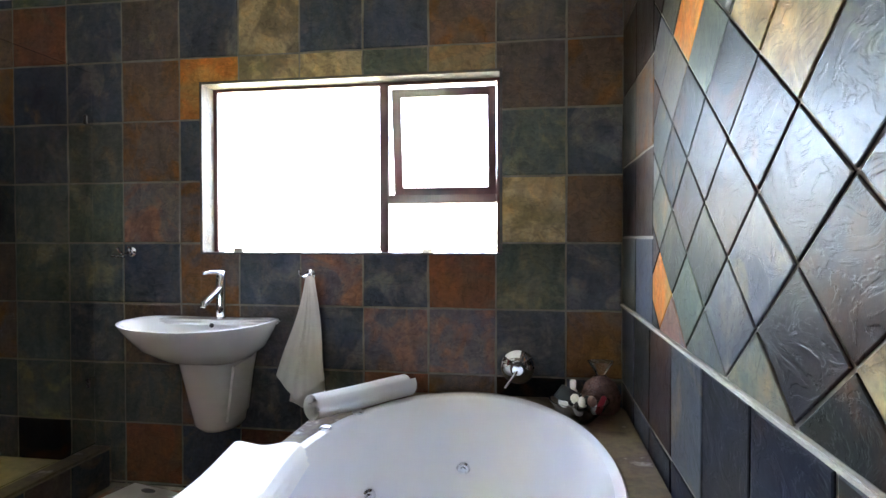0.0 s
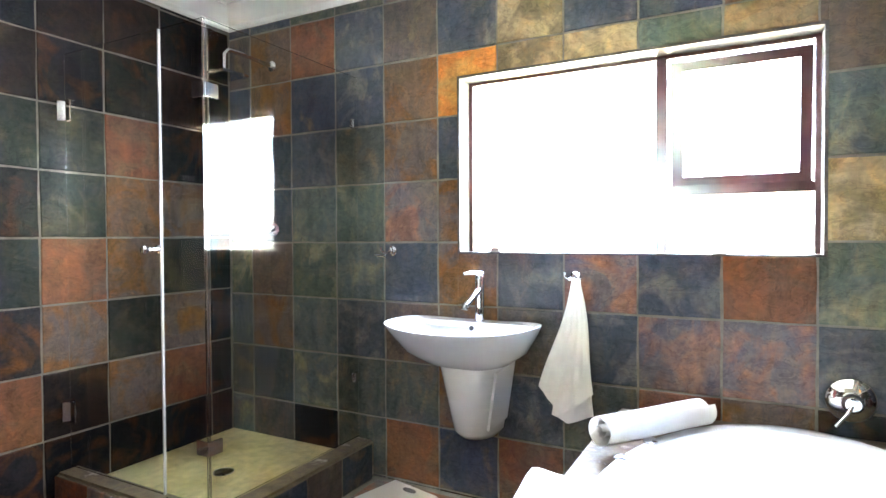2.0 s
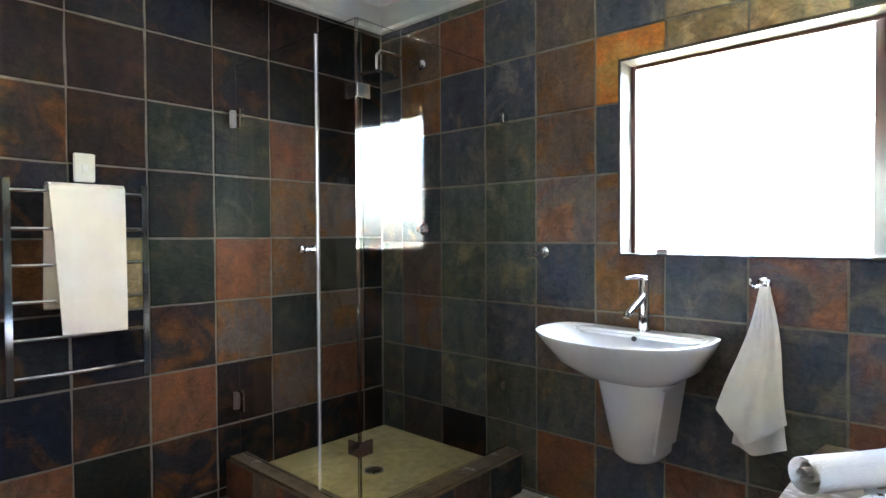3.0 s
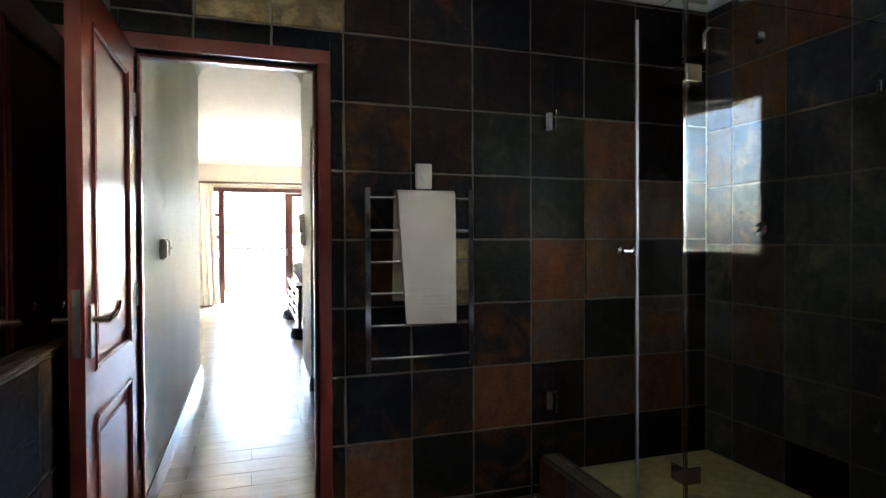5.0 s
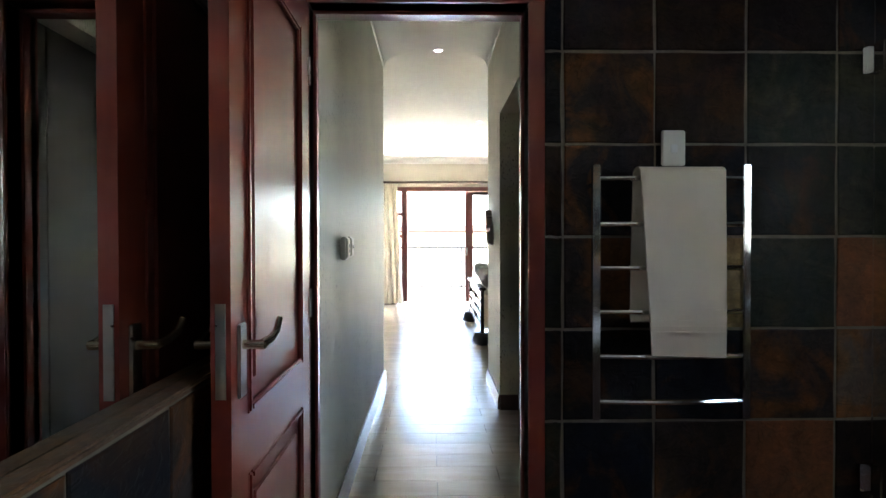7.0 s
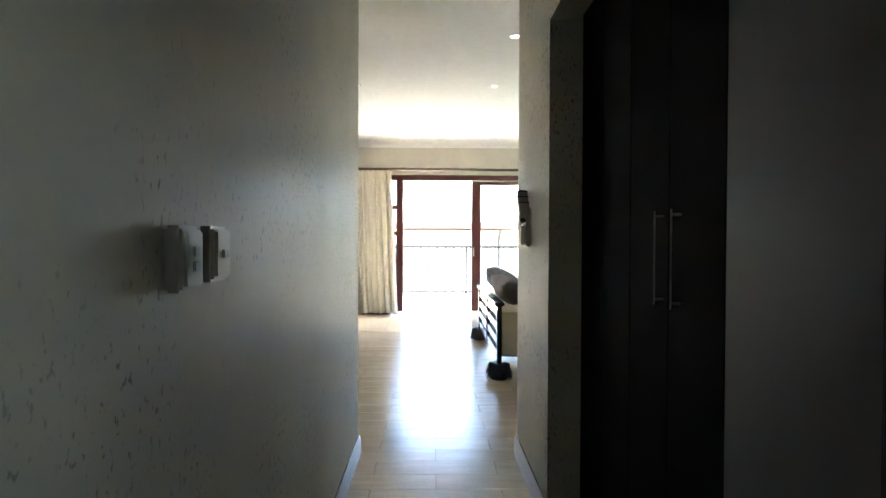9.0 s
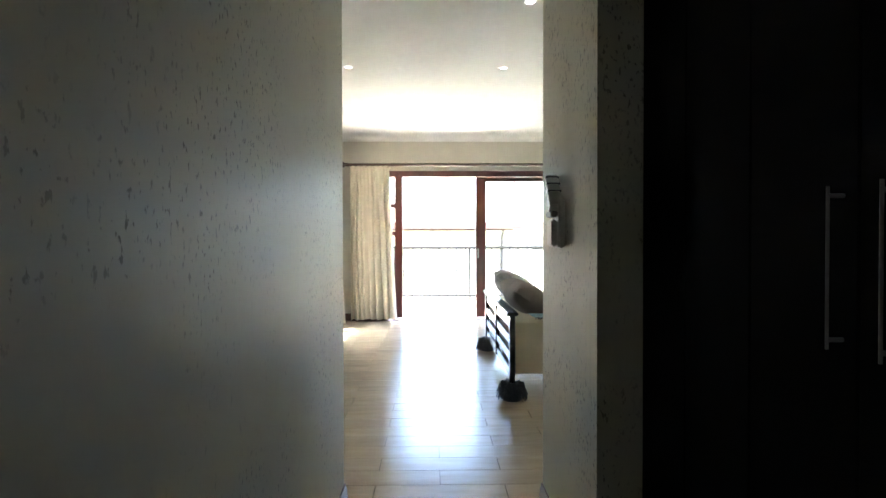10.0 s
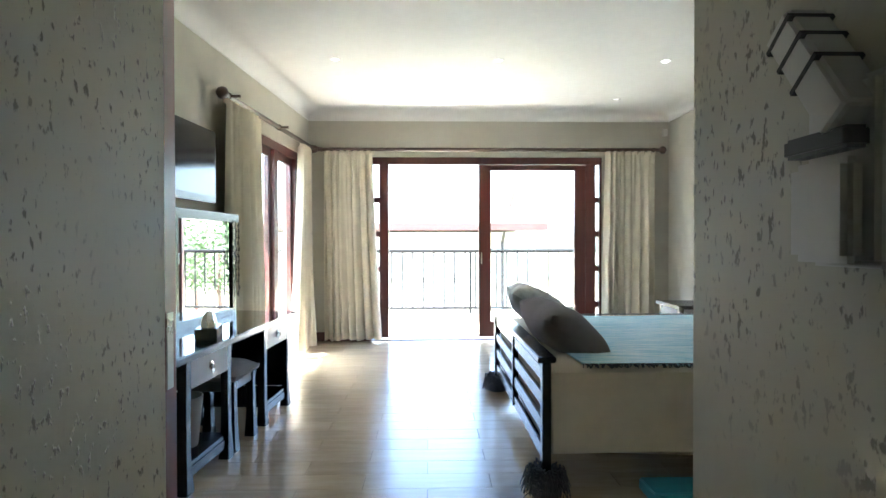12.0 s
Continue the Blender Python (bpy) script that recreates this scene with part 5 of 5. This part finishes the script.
def tassel(x, y, seed):
    g_ = random.Random(seed)
    s = thing("fringe_clump", (x, y, 0), "shaggy dark tassel gathered round the bed foot", "tassel", "tassels at the bed feet")
    bm = bmesh.new()
    for k in range(260):
        a = g_.uniform(0, 6.283)
        r0, r1 = g_.uniform(0.03, 0.07), g_.uniform(0.07, 0.13)
        z0, z1 = g_.uniform(0.04, 0.14), g_.uniform(0.004, 0.06)
        b = a + g_.uniform(-0.5, 0.5)
        bm_tube(bm, [(r0 * math.cos(a), r0 * math.sin(a), z0), ((r0 + r1) * 0.55 * math.cos(a), (r0 + r1) * 0.55 * math.sin(a), z0 + 0.012), (r1 * math.cos(b), r1 * math.sin(b), z1)], 0.005, 4, 0.002)
    tagged(part("fringe", bm, FRINGE, s), kind="stuff")
    part("core", lathe([(0.07, 0.0), (0.085, 0.03), (0.07, 0.09), (0.045, 0.12), (0.04, 0.125)], 16), FRINGE, s)


tassel(HX1, HY, 1)
tassel(HX0, HY, 2)
bs = thing("bedside_table", (-8.05, 3.28, 0), "small black bedside table with a glass top", "bedside table")
part("top", box(-0.28, 0.28, -0.33, 0.30, 0.60, 0.635, 0.004), BLACK, bs)
part("drawer", box(-0.23, 0.23, -0.30, 0.28, 0.44, 0.599), DRAWER, bs)
for x in (-0.22, 0.22):
    for y in (-0.28, 0.26):
        part("leg", leg_bm(x, y, 0.599), BLACK, bs)
bx = thing("blue_storage_box", (-5.05, 1.95, 0), "low turquoise box at the edge of the bed", "box")
part("box", box(-0.1, 0.1, -0.34, 0.3, 0, 0.06, 0.008), plain("turquoise_card", (0.05, 0.30, 0.38), 0.6), bx)
sn = thing("motion_sensor", (FX + 0.03, 3.58, 2.66), "small white motion sensor high in the corner", "sensor")
part("body", box(-0.028, 0.03, -0.03, 0.03, -0.045, 0.045, 0.008), PLASTIC, sn)

# ---- slate tiles, last ----
G = 0.0045        # half joint
TH = 0.0045


def tile_piece(rects, seed):
    """One tile lying in its own x-z plane, facing -y, made of one or more rectangles with hand-cut, chipped edges."""
    bm = bmesh.new()
    g_ = random.Random(seed)
    for x0, x1, z0, z1 in rects:
        w = min(0.0022, (x1 - x0) * 0.05, (z1 - z0) * 0.05)
        loop = [(x0, z0), (x1, z0), (x1, z1), (x0, z1)]
        rim = []
        for (ax, az), (bx, bz) in zip(loop, loop[1:] + loop[:1]):
            for f in (0.0, 0.3, 0.68):
                e = g_.uniform(-w, w * 0.8)
                rim.append((ax + (bx - ax) * f + e, az + (bz - az) * f + g_.uniform(-w, w * 0.8)))
        mx, mz = (x0 + x1) / 2, (z0 + z1) / 2
        fx, fz = 1 - min(0.2, 0.009 / (x1 - x0)), 1 - min(0.2, 0.009 / (z1 - z0))
        mid = [bm.verts.new((x, -TH + 0.0015, z)) for x, z in rim]
        back = [bm.verts.new((x, 0.0, z)) for x, z in rim]
        frt = [bm.verts.new((mx + (x - mx) * fx, -TH - g_.uniform(-0.0006, 0.0008), mz + (z - mz) * fz)) for x, z in rim]
        for q, s in ((back, mid), (mid, frt)):
            for j in range(12):
                bm.faces.new((q[j], q[(j + 1) % 12], s[(j + 1) % 12], s[j]))
        bm.faces.new(frt)
    return bm


SHARED = {}


def put_tile(parent, m, rects, kind_, cut=0):
    key = (tuple(tuple(round(v, 4) for v in r) for r in rects), kind_, cut)
    if key not in SHARED:
        SHARED[key] = mesh("tile", tile_piece(rects, 100 + cut), SLATE[kind_], 8)
    ob = new("tile", SHARED[key])
    ob.matrix_basis = m
    ob.parent = parent
    return ob


def minus(r, h):
    """The rectangle r less the hole h, as up to four rectangles."""
    x0, x1, z0, z1 = r
    a0, a1, b0, b1 = max(x0, h[0]), min(x1, h[1]), max(z0, h[2]), min(z1, h[3])
    if a0 >= a1 or b0 >= b1:
        return [r]
    out = [(x0, a0, z0, z1), (a1, x1, z0, z1), (a0, a1, z0, b0), (a0, a1, b1, z1)]
    return [q for q in out if q[1] - q[0] > 0.012 and q[3] - q[2] > 0.012]


def tile_wall(parent, base, u_lines, z_lines, hole, special, seed, mix):
    """base takes (u, z) of the wall to the world; special names the slate of single tiles."""
    g_ = random.Random(seed)
    for i, (u0, u1) in enumerate(zip(u_lines, u_lines[1:])):
        for j, (z0, z1) in enumerate(zip(z_lines, z_lines[1:])):
            kind_ = special.get((i, j)) or g_.choice(mix)
            jit = round(g_.uniform(-0.0015, 0.0015), 4)
            r = (u0 + G + jit, u1 - G + jit, z0 + G, z1 - G)
            pieces = [r]
            for h in hole:
                pieces = [q for p_ in pieces for q in minus(p_, h)]
            if not pieces:
                continue
            cx, cz = (u0 + u1) / 2, (z0 + z1) / 2
            rel = [(a - cx, b - cx, c - cz, d - cz) for a, b, c, d in pieces]
            put_tile(parent, base @ pose(cx, g_.uniform(-0.001, 0.0005), cz, g_.uniform(-0.25, 0.25), 0, g_.uniform(-0.25, 0.25)), rel, kind_, (i * 3 + j) % 4)


MIX = ["dark"] * 8 + ["black"] * 3 + ["blue"] * 3 + ["brown"] * 4 + ["green"] * 3 + ["mixed"]
nu = [0.0, 0.177, 0.492, 0.807, 1.122] + [1.437 + 0.315 * k for k in range(7)] + [BX]
nz = [0.0, 0.015, 0.32, 0.625, 0.93, 1.235, 1.54, 1.845, 2.15, 2.455, 2.505]
# tiles on the north wall that stand out, by column and row
SN = {(1, 8): "brown", (2, 8): "rust", (3, 8): "blue", (4, 8): "dark", (5, 8): "blue", (6, 8): "gold", (7, 8): "blue", (8, 8): "blue", (9, 8): "brown", (10, 8): "dark", (11, 8): "brown",
      (1, 7): "brown", (2, 7): "dark", (3, 7): "blue", (4, 7): "brown", (5, 7): "orange", (6, 7): "gold", (7, 7): "gold", (8, 7): "green", (9, 7): "tan", (10, 7): "dark", (11, 7): "brown",
      (1, 6): "dark", (2, 6): "blue", (3, 6): "dark", (4, 6): "brown", (5, 6): "blue", (10, 6): "green", (11, 6): "blue",
      (1, 5): "dark", (2, 5): "green", (3, 5): "green", (4, 5): "mixed", (5, 5): "brown", (10, 5): "gold", (11, 5): "brown",
      (1, 4): "dark", (2, 4): "green", (3, 4): "green", (4, 4): "blue", (5, 4): "brown", (6, 4): "blue", (7, 4): "mixed", (8, 4): "blue", (9, 4): "rust", (10, 4): "green", (11, 4): "blue",
      (1, 3): "brown", (2, 3): "green", (3, 3): "blue", (4, 3): "dark", (5, 3): "brown", (6, 3): "dark", (7, 3): "blue", (8, 3): "pink", (9, 3): "mixed", (10, 3): "blue", (11, 3): "brown",
      (1, 2): "dark", (2, 2): "green", (3, 2): "dark", (4, 2): "dark", (5, 2): "brown", (6, 2): "blue", (7, 2): "dark", (8, 2): "rust", (9, 2): "brown", (4, 1): "rust", (5, 1): "dark", (6, 1): "rust", (2, 1): "black", (3, 1): "dark"}
tile_wall(wall_north, pose(0, BY, 0), nu, nz, [(WX0, WX1, WZ0, WZ1)], SN, 11, MIX)
# west wall: u runs with y; its shade is put into near-black slate colours
wu = [0.03, 0.335, 0.64, 0.945, 1.25, 1.555, 1.86, 2.165, 2.47, 2.775, BY - 0.012]
wz = [0.0, 0.046, 0.351, 0.656, 0.961, 1.266, 1.571, 1.876, 2.181, 2.486, 2.505]
SWT = {(3, 8): "black", (4, 8): "dim_brown", (5, 8): "black", (1, 8): "gold", (2, 8): "gold", (6, 8): "black",
       (3, 7): "black", (4, 7): "black", (5, 7): "black", (6, 7): "black", (7, 7): "black", (3, 6): "dim_brown", (4, 6): "black", (5, 6): "dim_green", (6, 6): "dim_green", (7, 6): "rust", (8, 6): "black",
       (3, 5): "dim_brown", (4, 5): "black", (5, 5): "black", (6, 5): "dim_green", (7, 5): "brown", (8, 5): "brown", (3, 4): "dim_brown", (4, 4): "gold", (5, 4): "dim_green", (6, 4): "rust", (7, 4): "brown", (8, 4): "dim_green",
       (3, 3): "black", (4, 3): "black", (5, 3): "dim_brown", (6, 3): "brown", (7, 3): "dim_green", (8, 3): "brown", (3, 2): "black", (4, 2): "dim_brown", (5, 2): "rust", (6, 2): "black", (7, 2): "brown", (8, 2): "rust",
       (3, 1): "rust", (4, 1): "black", (5, 1): "dim_brown", (6, 1): "black"}
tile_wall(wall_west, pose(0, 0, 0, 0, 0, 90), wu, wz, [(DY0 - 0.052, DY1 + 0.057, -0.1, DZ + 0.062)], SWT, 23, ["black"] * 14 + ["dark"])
# ledge wall under the mirror, facing north
tile_wall(wainscot, pose(BX, 0.022, 0, 0, 0, 180), [0.01 + 0.305 * k for k in range(12)], [0.0, 0.022, 0.327, 0.632, 0.947], [], {}, 31, ["black", "black", "dim_brown", "black"])
# bath surround faces
tile_wall(deck, pose(DX0 + 0.015, 0, 0, 0, 0, -90), [-BY + 0.02 + 0.305 * k for k in range(7)], [0.0, 0.18, 0.484], [], {}, 37, MIX)
tile_wall(deck, pose(0, DY_S + 0.015, 0), [DX0 + 0.02 + 0.305 * k for k in range(5)], [0.0, 0.18, 0.484], [], {}, 41, MIX)
# shower kerb faces
tile_wall(tray, pose(0, SKY - 0.001, 0), [0.013 + 0.25 * k for k in range(5)], [0.0, 0.19], [], {(0, 0): "rust"}, 43, MIX)
tile_wall(tray, pose(SKX + 0.001, 0, 0, 0, 0, 90), [SKY + 0.25 * k for k in range(5)], [0.0, 0.19], [], {}, 47, MIX)
# east wall: a band of plain tiles, then diamonds, u runs against y
eb = pose(BX, 0, 0, 0, 0, -90)
tile_wall(wall_east, eb, [-BY + 0.012 + 0.305 * k for k in range(10)] + [-0.02], [0.0, 0.33, 0.62, 0.955], [], {}, 53, ["black", "black", "dark", "black"])
structure("diamond_border", box(BX - 0.0135, BX - 0.001, 0.0, BY - 0.013, 0.955, 0.966, 0.002), PALE_GROUT, "pale grout line under the diamond tiles", "trim")


def clip(poly, keep):
    """Keeps the part of a convex polygon where keep(p) is at least zero."""
    out = []
    for a, b in zip(poly, poly[1:] + poly[:1]):
        ka, kb = keep(a), keep(b)
        if ka >= 0:
            out.append(a)
        if (ka < 0) != (kb < 0):
            f = ka / (ka - kb)
            out.append((a[0] + (b[0] - a[0]) * f, a[1] + (b[1] - a[1]) * f))
    return out


tile_wall(wall_east, eb, [-BY + 0.012, -2.60, -2.272], [0.967, 1.26, 1.565, 1.87, 2.175, 2.503], [], {}, 57, ["dark", "blue", "brown", "black"])
HW, HH = 0.1585, 0.1222         # half width and half height of a diamond
g = random.Random(61)
EMIX = ["blue"] * 3 + ["black"] * 9 + ["dark"] * 3 + ["dim_green"] * 4 + ["green"]
# single diamonds that stand out: distance along the wall, height, slate
STANDOUT = [(2.16, 1.09, "orange"), (2.05, 1.0, "pink"), (1.37, 1.03, "green"), (1.53, 1.70, "gold"), (1.85, 1.83, "orange"), (1.37, 1.70, "gold"), (1.21, 1.58, "gold"), (1.06, 1.03, "black"), (1.69, 1.70, "green"), (1.53, 1.09, "blue"), (1.21, 1.09, "black"), (0.9, 1.09, "gold")]
diamonds = {}
u_lo, u_hi, z_lo, z_hi = -2.266, -0.02, 0.968, 2.503
for i in range(-8, 10):
    for j in range(-5, 10):
        cu, cz = -1.215 + HW * i, 1.46 + HH * j
        if (i + j) % 2 == 0:
            continue
        e = 0.965
        poly = [(cu - HW * e, cz), (cu, cz - HH * e), (cu + HW * e, cz), (cu, cz + HH * e)]
        for keep in (lambda q: q[0] - u_lo, lambda q: u_hi - q[0], lambda q: q[1] - z_lo, lambda q: z_hi - q[1]):
            poly = clip(poly, keep) if len(poly) > 2 else []
        kind_ = g.choice(EMIX)
        for sy, sz, k_ in STANDOUT:
            if abs(-sy - cu) / HW + abs(sz - cz) / HH < 0.9:
                kind_ = k_
        if len(poly) < 3:
            continue
        whole = len(poly) == 4 and abs(poly[1][1] - (cz - HH * e)) < 1e-6 and abs(poly[3][1] - (cz + HH * e)) < 1e-6
        key = kind_ if whole else None
        me = diamonds.get(key)
        if me is None:
            bm = bmesh.new()
            n_ = len(poly)
            mx, mz = sum(q[0] for q in poly) / n_, sum(q[1] for q in poly) / n_
            rings_ = []
            for y, s in ((0.0, 1.0), (-TH + 0.0015, 1.0), (-TH, 0.975)):
                rings_.append([bm.verts.new((mx - cu + (q[0] - mx) * s, y, mz - cz + (q[1] - mz) * s)) for q in poly])
            for q, s in zip(rings_, rings_[1:]):
                for k in range(n_):
                    bm.faces.new((q[k], q[(k + 1) % n_], s[(k + 1) % n_], s[k]))
            bm.faces.new(rings_[-1])
            me = mesh("tile", bm, SLATE[kind_], 8)
            if whole:
                diamonds[key] = me
        ob = new("tile", me)
        ob.matrix_basis = eb @ pose(cu, g.uniform(-0.001, 0.0005), cz, g.uniform(-0.6, 0.6), 0, g.uniform(-0.6, 0.6))
        ob.parent = wall_east
# bathroom floor slates
g = random.Random(71)
for i in range(8):
    for j in range(7):
        x0, y0 = 0.0 + T * i, 0.045 + T * j
        if x0 > DX0 - 0.02 and y0 > DY_S - 0.3:
            continue
        x1, y1 = x0 + T, y0 + T
        ob = put_tile(floor, pose((x0 + x1) / 2, (y0 + y1) / 2, -0.0115, -90), [(-T / 2 + G, T / 2 - G, -T / 2 + G, T / 2 - G)], g.choice(["rust", "brown", "dark", "mixed", "brown"]))
for i in range(4, 8):
    for j in (7, 8, 9):
        x0, y0 = T * i - 0.15, 0.045 + T * j
        if x0 < DX0 - 0.1:
            h_ = min(T, BY - 0.012 - y0)
            if h_ > 0.03:
                put_tile(floor, pose(x0 + T / 2, y0 + h_ / 2, -0.0115, -90), [(-T / 2 + G, T / 2 - G, -h_ / 2 + G, h_ / 2 - G)], g.choice(["rust", "brown", "rust", "mixed"]))
# floor planks of the corridor and bedroom
bed_floor = bpy.data.objects["floor_bedroom"]
PW, PL = 0.185, 0.66
pm = {}


def plank(xc, y0, y1):
    key = round(y1 - y0, 3)
    if key not in pm:
        h_ = (y1 - y0) / 2 - 0.0018
        w_ = PW / 2 - 0.0016
        bm = bmesh.new()
        bm_box(bm, -w_, w_, -h_, h_, -0.008, 0.0)
        pm[key] = mesh("plank", bm, PLANK)
    ob = new("plank", pm[key])
    ob.location = (xc, (y0 + y1) / 2, 0.0)
    ob.parent = bed_floor


for i in range(int((0.0 - FX) / PW) + 1):
    xc = -0.005 - PW / 2 - PW * i
    if xc - PW / 2 < FX:
        break
    lo_, hi_ = (CL - 0.0, 1.18) if xc > CE else (-1.45, NY)
    y = 0.21 + (0.33 if i % 2 else 0.0) - PL * 5
    while y < hi_:
        a, b = max(y, lo_), min(y + PL, hi_)
        if b - a > 0.02:
            plank(xc, a, b)
        y += PL
